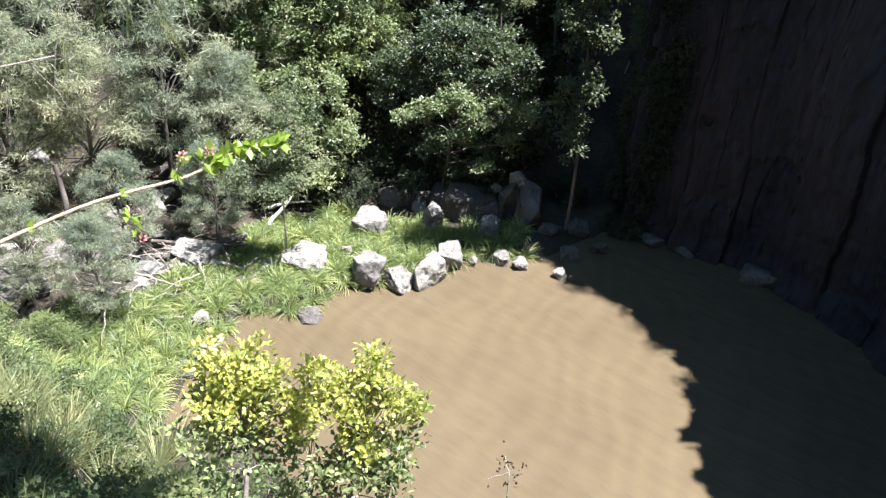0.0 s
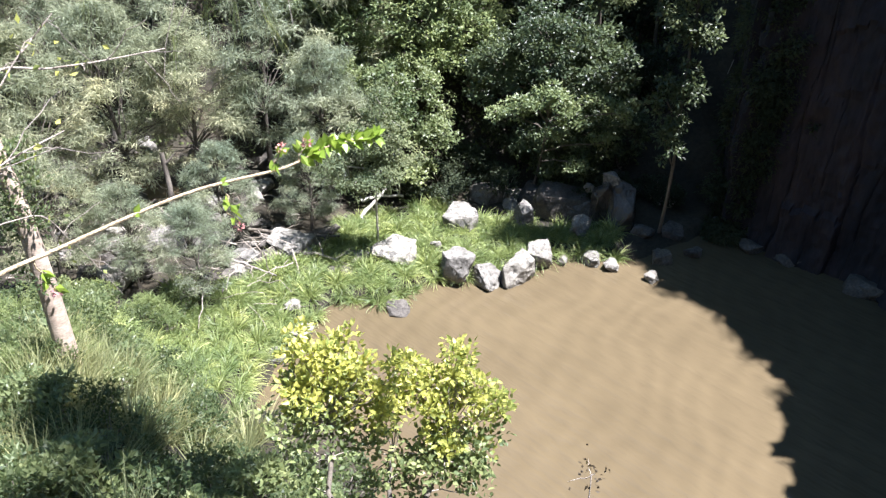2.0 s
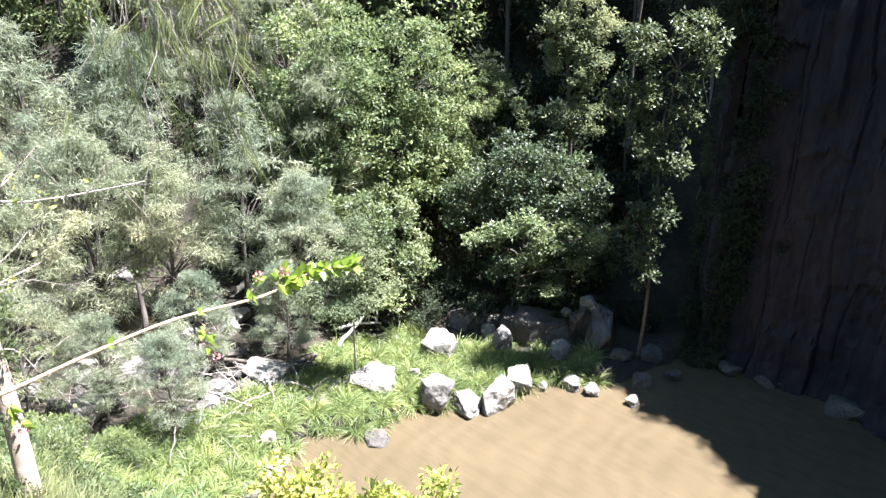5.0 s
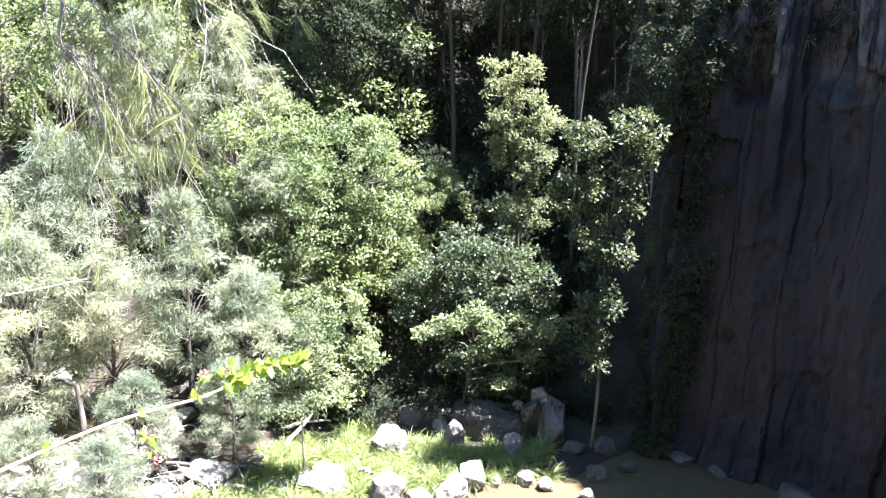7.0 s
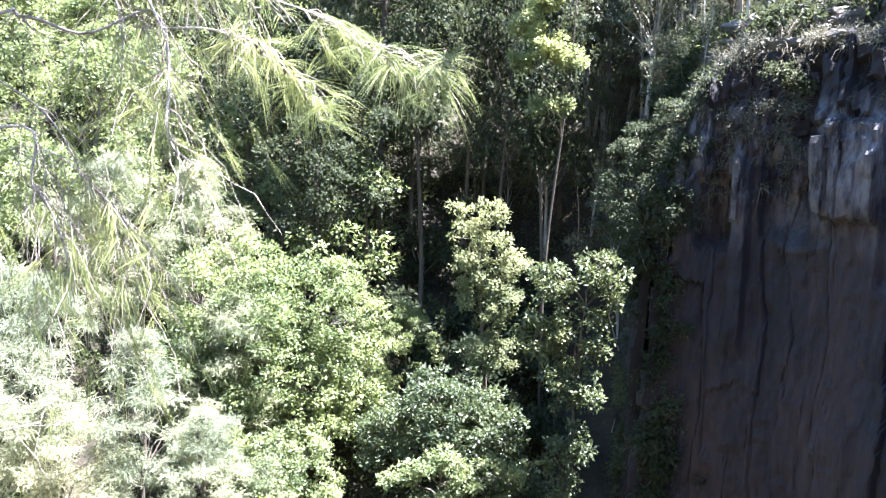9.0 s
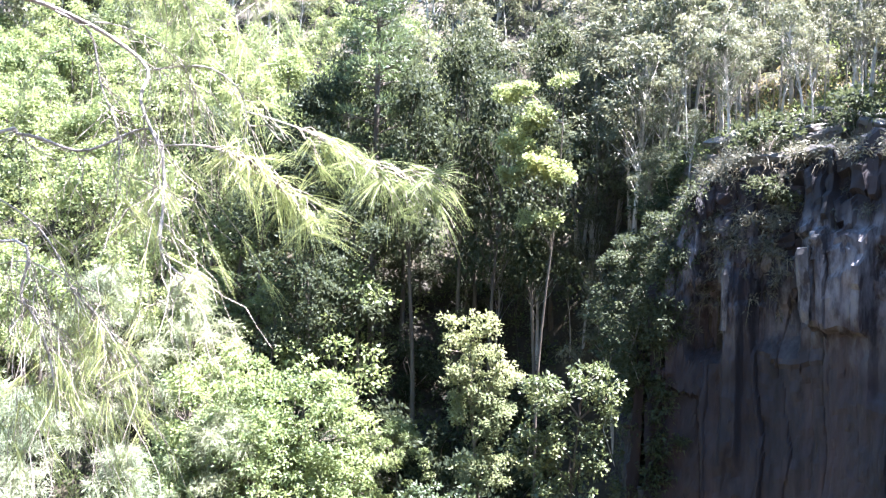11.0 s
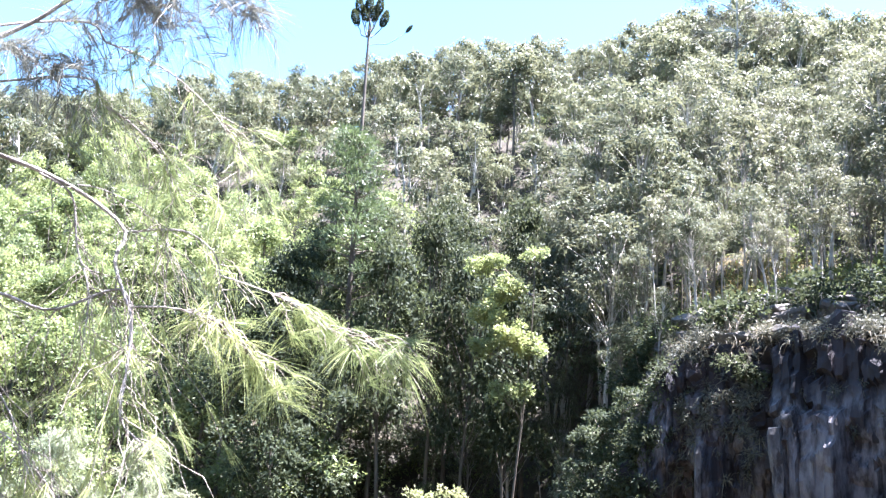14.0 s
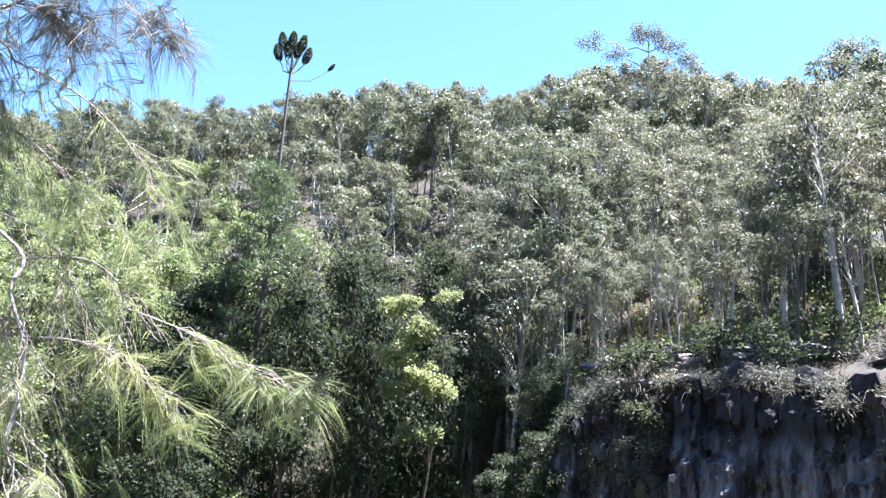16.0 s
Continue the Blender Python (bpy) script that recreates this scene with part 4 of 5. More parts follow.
# the pale pillar below the rim and the bleached patches beside it: bearing, distance, height, width, depth, length
for k, (az, r, z, w, d, h) in enumerate([(24.05, 32.75, 18.9, 0.34, 0.5, 2.7), (24.75, 32.75, 20.3, 0.4, 0.3, 0.9), (19.35, 34.4, 18.2, 0.2, 0.4, 2.4)]):
    ob = part("slab", slab(k + 3, w, d, h), cliff, "bleached pale block of rock")
    ob.matrix_basis = pose(*polar(az, r), z, 2, -3 + 2 * k % 5, -az + 8)


# ---- rocks ----
def rock_mesh(name, seed, mat, w, d, h, rough=0.22):
    """A blocky stone with worn edges, pitted and cracked."""
    rr = np.random.default_rng(seed)
    bm = bmesh.new()
    for p in ball(rr, 17):
        q = np.sign(p) * np.abs(p) ** 0.7 * (1 + rough * rr.uniform(-1, 0.4))
        bm.verts.new((q[0] * w / 2, q[1] * d / 2, q[2] * h / 2))
    hull = bmesh.ops.convex_hull(bm, input=bm.verts)
    loose = {g for g in hull["geom_interior"] + hull["geom_unused"] if isinstance(g, bmesh.types.BMVert)}
    bmesh.ops.delete(bm, geom=list(loose), context="VERTS")
    bmesh.ops.bevel(bm, geom=list(bm.edges), offset=0.05 * min(w, d, h), segments=2, profile=0.6, affect="EDGES", clamp_overlap=True)
    bmesh.ops.triangulate(bm, faces=bm.faces)
    for size in (0.4, 0.2, 0.12):
        bmesh.ops.subdivide_edges(bm, edges=[e for e in bm.edges if e.calc_length() > size * w], cuts=1)
        bmesh.ops.triangulate(bm, faces=bm.faces)
    bm.normal_update()
    shift = Vector((seed * 1.7, seed * 0.3, 0))
    for v in bm.verts:
        q = v.co / w + shift
        crack = abs(noise.noise(q * 1.6))
        v.co += v.normal * w * (0.05 * noise.noise(q * 2.1) + 0.03 * noise.noise(q * 5.5) + 0.02 * noise.noise(q * 12) - 0.03 * math.exp(-(crack / 0.05) ** 2))
    me = bpy.data.meshes.new(name)
    bm.to_mesh(me)
    bm.free()
    me.materials.append(mat)
    return me


def boulder(name, x, y, w, h, seed, mat, label, z=None, d=None, group="boulders"):
    ob = new(name, rock_mesh(name, seed, mat, w * 1.14, d or w, h * 1.35))
    zz = max(0.0, float(land(x, y))) if z is None else z
    ob.matrix_basis = pose(x, y, zz + 0.22 * h, 0, 0, 47 * seed % 360)
    return tagged(ob, label, "boulder", group)


# pale boulders at the far edge of the pool: x, y, width, height
for k, (x, y, w, h) in enumerate([(-3.3, 33.1, 1.8, 1.3), (-0.5, 33.2, 0.9, 1.4), (-1.0, 35.9, 0.9, 0.7), (-0.8, 29.6, 1.7, 1.5), (0.4, 30.8, 1.3, 1.2), (-1.8, 29.0, 1.3, 1.0)]):
    boulder("boulder", x, y, w, h, 21 + k, M_BOULDER, "pale grey angular boulder at the edge of the pool")
for k, (x, y, w, h) in enumerate([(-3.1, 29.3, 1.6, 1.5), (-5.8, 30.1, 2.2, 0.9), (2.1, 32.9, 1.15, 1.05), (1.3, 30.9, 0.5, 0.4), (2.6, 31.1, 0.85, 0.8), (3.4, 30.7, 0.7, 0.55),
                                  (5.1, 30.1, 0.65, 0.45), (-1.2, 34.8, 0.75, 0.6), (-4.2, 30.9, 0.55, 0.4)]):
    boulder("boulder", x, y, w, h, 41 + k, M_BOULDER, "pale weathered boulder standing in brown water")
for k, (x, y, w, h) in enumerate([(0.2, 35.6, 2.2, 1.2), (2.3, 36.4, 1.6, 1.1), (3.7, 37.0, 1.5, 1.5), (-5.2, 26.7, 1.1, 0.22), (-2.4, 35.8, 1.9, 1.0), (4.9, 33.2, 1.0, 0.5),
                                  (6.2, 33.6, 1.2, 0.5), (8.3, 34.4, 1.1, 0.5), (5.6, 31.6, 0.9, 0.6), (7.0, 32.2, 0.8, 0.5), (11.3, 32.6, 1.7, 0.6), (13.9, 30.4, 1.9, 0.7), (9.6, 33.2, 1.2, 0.6)]):
    boulder("rock", x, y, w, h, 61 + k, M_ROCK, "dark damp rock below the trees", group="dark rocks")
for k, (x, y, w, h) in enumerate([(-9.0, 23.1, 0.9, 0.6), (-8.5, 24.4, 1.0, 0.7), (-15.0, 31.8, 1.8, 1.5), (-14.2, 29.9, 2.0, 1.1), (-15.9, 29.0, 2.0, 1.0), (-16.3, 26.1, 2.1, 1.0), (-13.2, 33.3, 1.0, 0.9),
                                  (-10.5, 29.6, 2.2, 0.8), (-9.2, 25.6, 0.7, 0.5)]):
    boulder("boulder", x, y, w, h, 81 + k, M_BOULDER, "pale grey boulder on the creek bank")
rk = random.Random(9)
ROCKS = [rock_mesh("rock", 101 + k, M_ROCK if k % 3 else M_BOULDER, 1, 0.85, 0.7) for k in range(6)]
for k in range(190):
    x = rk.uniform(-26, -11.5)
    y = 32.0 - 0.16 * (x + 16) + rk.uniform(-6.5, 5.5)
    ob = new("rock", ROCKS[k % 6])
    s = rk.uniform(0.3, 1.25) ** 1.6
    ob.matrix_basis = pose(x, y, max(-0.1, at_ground(x, y, 0)) + 0.15 * s, 0, 0, rk.uniform(0, 360)) @ Matrix.Diagonal((s, s, s, 1))
    tagged(ob, "grey rock in the shallow creek bed", "rock", "creek rocks")

# the wet rock face beside the boulders, and the broad slab that leans on it
for name, seed, mat, w, d, h, m, label in (
        ("wet_boulder", 12, M_WET, 1.5, 1.5, 4.6, pose(3.75, 33.9, 0.7, -4, 3, 20), "dark wet rock face streaked with seeping water"),
        ("wet_boulder", 14, M_WET, 1.2, 1.2, 3.6, pose(2.95, 34.3, 0.6, -6, -4, 60), "dark wet rock split from the cliff foot"),
        ("rock_slab", 15, M_ROCK, 3.3, 1.9, 2.2, pose(1.35, 34.6, 0.75, -14, 14, 8), "broad brown rock slab sloping to the pool"),
        ("boulder", 16, M_BOULDER, 1.0, 0.8, 0.8, pose(3.3, 34.5, 2.25, 0, 0, 15), "pale boulder perched on the wet rock face"),
        ("boulder", 17, M_BOULDER, 0.7, 0.6, 0.5, pose(2.4, 34.8, 1.75, 0, 0, 70), "small pale boulder perched on the rock slab")):
    ob = new(name, rock_mesh(name, seed, mat, w, d, h, 0.3))
    ob.matrix_basis = m
    tagged(ob, label, "rock")
# flat stones between the rushes and the creek
for k in range(16):
    x, y = rk.uniform(-13, -7.2), rk.uniform(28.0, 31.5)
    ob = new("flat_stone", rock_mesh("flat_stone", 140 + k, M_ROCK if k % 3 else M_BOULDER, rk.uniform(0.9, 2.2), rk.uniform(0.6, 1.1), rk.uniform(0.3, 0.5), 0.3))
    ob.matrix_basis = pose(x, y, max(0.05, at_ground(x, y, 0)) + 0.12, rk.uniform(-9, 9), rk.uniform(-9, 9), rk.uniform(-30, 30))
    tagged(ob, "flat grey stone slab on the creek bank", "rock", "flat stones")


# ---- blades, grasses and shrubs ----
def strands(rr, pos, along, length, width, droop, seg=3):
    """Long narrow blades that bend over under their own weight."""
    n = len(pos)
    along = unit(along)
    side = unit(np.cross(along, ball(rr, n)))
    length = np.broadcast_to(length, n)
    droop = np.broadcast_to(droop, n)
    v = np.zeros((n, seg + 1, 2, 3))
    for k in range(seg + 1):
        t = k / seg
        p = pos + along * (length * t)[:, None] + np.array([0, 0, -1.0]) * (droop * length * t * t)[:, None]
        w = width * (1 - 0.85 * t * t) / 2
        v[:, k, 0], v[:, k, 1] = p - side * w, p + side * w
    i = np.arange(n * (seg + 1) * 2).reshape(n, seg + 1, 2)
    f = np.stack([i[:, :-1, 0], i[:, :-1, 1], i[:, 1:, 1], i[:, 1:, 0]], -1).reshape(-1, 4)
    return v.reshape(-1, 3), f


def tuft(name, seed, count, spread, length, width, droop, mat, lift=1.2):
    rr = np.random.default_rng(seed)
    d = ball(rr, count)
    d[:, 2] = np.abs(d[:, 2]) * 0.8 + lift * rr.uniform(0.3, 1, count)
    pos = d * [spread, spread, 0] * rr.uniform(0, 1, (count, 1))
    v, f = strands(rr, pos, d, length * rr.uniform(0.6, 1.2, count), width, droop * rr.uniform(0.5, 1.3, count))
    return mesh_from(name, v, f, mat)


def bush(name, seed, height, radius, clumps, count, leaf, mat, bark, stems=5):
    """A shrub of several stems with separate leaves."""
    rr = np.random.default_rng(seed)
    root = new(name)
    cl = crown_clumps(rr, height, height * 0.25, radius, clumps, radius * 0.33)
    paths = [bend(rr, (rr.normal(0, 0.05), rr.normal(0, 0.05), -0.15), c[:3], 0.1, 5, 0.012 + 0.012 * height, 0.005) for c in cl[::2]]
    v, f = tubes(paths, 3)
    tagged(part("stem_network", mesh_from("stem_network", v, f, bark, True), root), kind="stuff")
    pos, d = crown_points(rr, cl, count, 0.7, 0.85)
    m = len(pos)
    v, f = small_leaves(pos, unit(d + 0.8 * ball(rr, m)), unit([0, 0, 1.0] + 0.8 * ball(rr, m)), leaf[0] * rr.uniform(0.6, 1.25, m), leaf[1])
    tagged(part("leaves", mesh_from("leaves", v, f, mat), root), kind="stuff")
    return root


rk = random.Random(21)
RUSH = [tuft("mat_rush", 200 + k, 190, 0.22, 0.95, 0.03, 0.7, M_STRAP) for k in range(4)]
placed = []
tries = 0
while len(placed) < 380 and tries < 9000:
    tries += 1
    x, y = rk.uniform(-17, 3.6), rk.uniform(19, 36.0)
    p = float(pool_side(x, y))
    z = float(land(x, y))
    if p < 0.0 or p > (7.5 if x > -9 else 5.2) or z > 3.0 or (x < -12 and y > 29.0) or float(wobble(x, y, 1.5, 7)) < -0.5 or (x > -4 and y > 33.4) or any(math.hypot(x - a, y - b) < 0.5 for a, b in placed):
        continue
    placed.append((x, y))
    ob = new("mat_rush", RUSH[len(placed) % 4])
    s = rk.uniform(0.75, 1.3)
    ob.matrix_basis = pose(x, y, max(z, 0.0) - 0.05, rk.uniform(-8, 8), rk.uniform(-8, 8), rk.uniform(0, 360)) @ Matrix.Diagonal((s, s, s, 1))
    tagged(ob, "bright green clump of strap-leaved mat rush on the bank", "rush clump", "mat rushes")

WEEDS = [bush("shrub", 300 + k, 1.3, 0.75, 16, 900, (0.105, 0.066), M_WEED, M_TWIG) for k in range(3)] + \
        [bush("shrub", 310 + k, 1.5, 0.7, 22, 1200, (0.2, 0.027), M_FEATHER, M_TWIG) for k in range(2)] + \
        [bush("shrub", 320 + k, 1.2, 0.7, 14, 1000, (0.12, 0.075), M_BROAD_LIGHT, M_TWIG) for k in range(2)]
for b in WEEDS:
    tagged(b, "low leafy green shrub on the steep bank", "shrub", "bank shrubs")
for b in WEEDS[3:]:
    tagged(b, "feathery grey-green sapling on the steep bank")


def settle(template, x, y, s, turn):
    m = pose(x, y, at_ground(x, y, 0.05), 0, 0, turn) @ Matrix.Diagonal((s, s, s, 1))
    if template in used:
        return copy_thing(template, unscaled(template, m))
    used.add(template)
    template.matrix_basis = m
    return template


count, tries = 0, 0
near_spots = []
while count < 240 and tries < 9000:
    tries += 1
    az, r = rk.uniform(-52, -9), rk.uniform(5.5, 28)
    x, y = polar(az, r)
    z = float(land(x, y))
    if z < 0.05 or float(pool_side(x, y)) < 0.1 or (z < 2.4 and x > -13) or (-12.5 < x < -6 and 11.5 < y < 16 and count % 6) or any(math.hypot(x - a, y - b) < 0.66 for a, b in near_spots):
        continue
    near_spots.append((x, y))
    count += 1
    settle(rk.choice(WEEDS if r > 17 else WEEDS[:3] + WEEDS[5:]), x, y, rk.uniform(0.5, 1.15) * (0.7 if r < 10 else 1), rk.uniform(0, 360))

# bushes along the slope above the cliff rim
# their leaf colour is lowered to look shaded
DENSE = [bush("shrub", 330 + k, 1.3, 0.75, 16, 900, (0.115, 0.072), M_DEEP_SHADE, M_TWIG) for k in range(2)]
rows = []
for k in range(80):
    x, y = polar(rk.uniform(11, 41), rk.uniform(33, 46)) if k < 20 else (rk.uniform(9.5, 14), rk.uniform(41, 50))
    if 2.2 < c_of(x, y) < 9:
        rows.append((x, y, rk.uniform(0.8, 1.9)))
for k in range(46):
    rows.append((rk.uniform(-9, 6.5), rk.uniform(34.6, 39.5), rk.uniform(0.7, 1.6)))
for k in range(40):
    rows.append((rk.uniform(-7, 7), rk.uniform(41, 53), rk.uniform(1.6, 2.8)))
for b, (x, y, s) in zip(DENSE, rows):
    tagged(settle(b, x, y, s, 0), "shade-darkened green bush on the slope above the cliff", "shrub", "rim bushes")
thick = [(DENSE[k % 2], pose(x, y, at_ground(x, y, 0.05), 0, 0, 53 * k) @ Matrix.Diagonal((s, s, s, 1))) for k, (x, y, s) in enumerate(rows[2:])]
wood = tagged(new("thicket"), "shade-darkened green bushes under the trees and along the cliff top", "bushes", kind="stuff")
tagged(part("foliage", mass("foliage", thick, ("leaves",), M_DEEP_SHADE), wood), kind="stuff")
tagged(part("stem_network", mass("stem_network", thick, ("stem_network",), M_TWIG), wood), kind="stuff")

# tall grass on the sunny shelf of the bank
GRASS = [tuft("grass_tuft", 400 + k, 90, 0.16, 1.2, 0.02, 0.35, M_GRASS, 2.2) for k in range(3)]
for k in range(110):
    x, y = (rk.uniform(-12.5, -6.5), rk.uniform(11.5, 16)) if k % 3 else polar(rk.uniform(-50, -33), rk.uniform(9, 18))
    ob = new("grass_tuft", GRASS[k % 3])
    s = rk.uniform(0.8, 1.5)
    ob.matrix_basis = pose(x, y, at_ground(x, y, 0.05), 0, 0, rk.uniform(0, 360)) @ Matrix.Diagonal((s, s, s, 1))
    tagged(ob, "tuft of tall yellow-green grass in the sun", "grass", "grass tufts")

STRAW = [tuft("grass_tuft", 410 + k, 80, 0.2, 1.1, 0.016, 0.45, M_DRY, 1.6) for k in range(2)]
for k in range(34):
    x, y = polar(rk.uniform(-54, -33), rk.uniform(4.5, 9))
    ob = new("grass_tuft", STRAW[k % 2])
    ob.matrix_basis = pose(x, y, at_ground(x, y, 0.05), 0, 0, rk.uniform(0, 360)) @ Matrix.Diagonal((1, 1, rk.uniform(0.7, 1.2), 1))
    tagged(ob, "tuft of dead grey grass on the bank", "grass", "grass tufts")
# a tree beside the viewpoint, added out of view to shade the near bank
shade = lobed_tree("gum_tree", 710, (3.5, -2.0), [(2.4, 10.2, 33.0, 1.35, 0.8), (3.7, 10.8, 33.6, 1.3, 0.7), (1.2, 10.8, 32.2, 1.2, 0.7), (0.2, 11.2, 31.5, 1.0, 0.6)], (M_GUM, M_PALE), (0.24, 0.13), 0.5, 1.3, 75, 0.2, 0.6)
tagged(shade, "unseen leaning gum tree added to shade the near bank", "tree", "gum trees")

# dark outcrops and fallen sticks on the slope above the cliff
OUTCROPS = [rock_mesh("outcrop", 170 + k, M_WET if k % 2 else M_ROCK, 1, 0.8, 0.8, 0.3) for k in range(6)]
for k in range(95):
    x, y = polar(rk.uniform(13, 39), rk.uniform(34, 47))
    if not 2.0 < c_of(x, y) < 10:
        continue
    ob = new("outcrop", OUTCROPS[k % 6])
    w = rk.uniform(0.7, 2.4)
    ob.matrix_basis = pose(x, y, at_ground(x, y, 0) + 0.1 * w, rk.uniform(-12, 12), rk.uniform(-12, 12), rk.uniform(0, 360)) @ Matrix.Diagonal((w, w, w * rk.uniform(0.5, 0.9), 1))
    tagged(ob, "dark rock outcrop in dry grass above the cliff", "rock", "outcrops")
for k in range(14):
    x, y = polar(rk.uniform(14, 36), rk.uniform(36, 44))
    if c_of(x, y) < 2.4:
        continue
    z, a = at_ground(x, y, -0.15), rk.uniform(0, 6.28)
    ob = new("fallen_branch")
    v, f = tubes([bend(np.random.default_rng(900 + k), (x, y, z), (x + 2.2 * math.cos(a), y + 2.2 * math.sin(a), at_ground(x + 2.2 * math.cos(a), y + 2.2 * math.sin(a), -0.25)), 0.05, 6, 0.05, 0.015)], 6)
    part("stem", mesh_from("stem", v, f, M_PALE, True), ob)
    tagged(ob, "bleached fallen branch on the slope above the cliff", "fallen branch", "fallen branches")

# dry grass over the cliff top and its slope; undergrowth on the hillside
rr = np.random.default_rng(33)
n = 26000
az, r = np.radians(rr.uniform(8, 46, n)), rr.uniform(34, 56, n)
x, y = r * np.sin(az), r * np.cos(az)
keep = (cliff_depth(x, y) > 2.2) & (wobble(x, y, 3.0, 4) > -0.1)
x, y = x[keep], y[keep]
d = ball(rr, len(x))
d[:, 2] = np.abs(d[:, 2]) + 0.8
v, f = strands(rr, np.stack([x, y, land(x, y) - 0.05], -1), d, rr.uniform(0.3, 0.8, len(x)), 0.035, 0.4, 2)
tagged(new("dry_grass", mesh_from("dry_grass", v, f, M_DRY)), "dry straw-coloured grass along the cliff top", "grass", kind="stuff")
n = 7000
az, r = np.radians(rr.normal(23.0, 2.6, n)), rr.normal(54, 3.0, n)
x, y = r * np.sin(az), r * np.cos(az)
d = ball(rr, n)
d[:, 2] = np.abs(d[:, 2]) + 0.9
v, f = strands(rr, np.stack([x, y, land(x, y) - 0.05], -1), d, rr.uniform(0.4, 1.0, n), 0.04, 0.4, 2)
tagged(new("golden_grass", mesh_from("golden_grass", v, f, M_STRAW)), "golden dry grass in a clearing above the cliff", "grass", kind="stuff")

n = 5200
az, r = np.radians(rr.uniform(-44, 46, n)), np.where(np.arange(n) < 3600, np.sqrt(rr.uniform(36 ** 2, 115 ** 2, n)), rr.uniform(42, 72, n))
x, y = r * np.sin(az), r * np.cos(az)
keep = ((cliff_depth(x, y) > 2.6) | (cliff_depth(x, y) < -2)) & ((y > 37.5) | (x > 10))
x, y = x[keep], y[keep]
cl = np.stack([x, y, land(x, y) + 0.3, rr.uniform(0.5, 1.2, len(x))], -1)
az, r = np.radians(rr.uniform(-26, 42, 320)), rr.uniform(108, 126, 320)
x, y = r * np.sin(az), r * np.cos(az)
cl = np.concatenate([cl, np.stack([x, y, land(x, y) + 0.8, rr.uniform(0.8, 2.0, 320)], -1)])
pos, d = crown_points(rr, cl, 190000, 0.7, 0.9)
v, f = small_leaves(pos, d + 0.8 * ball(rr, len(pos)), d + [0, 0, 0.8] + 0.6 * ball(rr, len(pos)), rr.uniform(0.15, 0.32, len(pos)), 0.13)
tagged(new("undergrowth", mesh_from("undergrowth", v, f, M_WEED)), "low green undergrowth between the hillside trees", "undergrowth", kind="stuff")

n = 950
az, r = np.radians(rr.uniform(-27, 43, n)), rr.uniform(112, 130, n)
x, y = r * np.sin(az), r * np.cos(az)
cl = np.stack([x, y, land(x, y) + rr.uniform(0.4, 5.4, n), rr.uniform(1.2, 2.2, n)], -1)
pos, d = crown_points(rr, cl, 120000, 0.9, 0.9)
v, f = small_leaves(pos, d + 0.8 * ball(rr, len(pos)), d + [0, 0, 0.5] + 0.6 * ball(rr, len(pos)), rr.uniform(0.3, 0.6, len(pos)), 0.3)
tagged(new("ridge_scrub", mesh_from("ridge_scrub", v, f, M_GUM)), "olive scrub under the trees along the ridge", "scrub", kind="stuff")

# grey scrub and creepers over the rim and down the cliff's upper face
n = 620
u = np.where(rr.random(n) < 0.5, rr.uniform(0.02, 0.42, n), rr.uniform(0.3, 0.8, n))
rows = []
for uu in u:
    x, y, (nx, ny) = cliff_line(float(uu))
    down = float(rr.exponential(1.3)) if rr.random() < 0.7 else float(rr.uniform(0, 6.5)) * (1 if uu < 0.42 else 0.3)
    back = max(0.9, 3.4 - 0.9 * down)
    back = min(back, 1.2 + 5 * max(0.0, float(uu) - 0.15)) if uu < 0.3 else back
    rows.append((x + nx * back, y + ny * back, rim_height(float(uu)) + 0.2 - down, float(rr.uniform(0.16, 0.42))))
for uu in rr.uniform(0.1, 0.95, 220):
    x, y, (nx, ny) = cliff_line(float(uu))
    b = float(rr.uniform(1.0, 2.6))
    rows.append((x + nx * b, y + ny * b, rim_height(float(uu)) - float(rr.uniform(-0.1, 0.9)) * (2.8 - b) / 1.5, 0.12 + 0.5 * float(rr.random()) ** 2))
hang = np.array(rows)
for k in range(170):
    a, w = radians(float(rr.uniform(11, 44))), float(rr.uniform(36, 46))
    x, y = w * math.sin(a), w * math.cos(a)
    if 2.2 < c_of(x, y) < 9:
        rows.append((x, y, at_ground(x, y, -0.2), float(rr.uniform(0.3, 0.7))))
pos, d = crown_points(rr, np.array(rows), 80000, 0.95, 1.0)
v, f = small_leaves(pos, d + 0.7 * ball(rr, len(pos)) + [0, 0, -0.5], d + 0.8 * ball(rr, len(pos)), rr.uniform(0.1, 0.25, len(pos)), 0.05)
tagged(new("cliff_scrub", mesh_from("cliff_scrub", v, f, M_SCRUB)), "grey-green scrub and creepers hanging over the cliff rim", "scrub", kind="stuff")
k = rr.integers(0, len(hang), 2600)
d = ball(rr, 2600) + [-0.6, -0.5, 0.1]
v, f = strands(rr, hang[k, :3] + rr.normal(0, 0.12, (2600, 3)), d, rr.uniform(0.25, 0.7, 2600), 0.03, 0.9, 2)
tagged(new("hanging_grass", mesh_from("hanging_grass", v, f, M_SCRUB)), "grey dry grass hanging in tufts from the cliff rim", "grass", kind="stuff")
d = ball(rr, 1900) + [-0.4, -0.5, 0.7]
uu = rr.uniform(0.3, 0.95, 1900)
at = np.array([(x + nx * b, y + ny * b) for (x, y, (nx, ny)), b in zip(map(cliff_line, uu), rr.uniform(1.3, 3.2, 1900))])
v, f = strands(rr, np.column_stack([at, land(at[:, 0] + 1.2, at[:, 1] + 0.6) - rr.uniform(0, 0.5, 1900)]), d, rr.uniform(0.25, 0.6, 1900), 0.035, 0.8, 2)
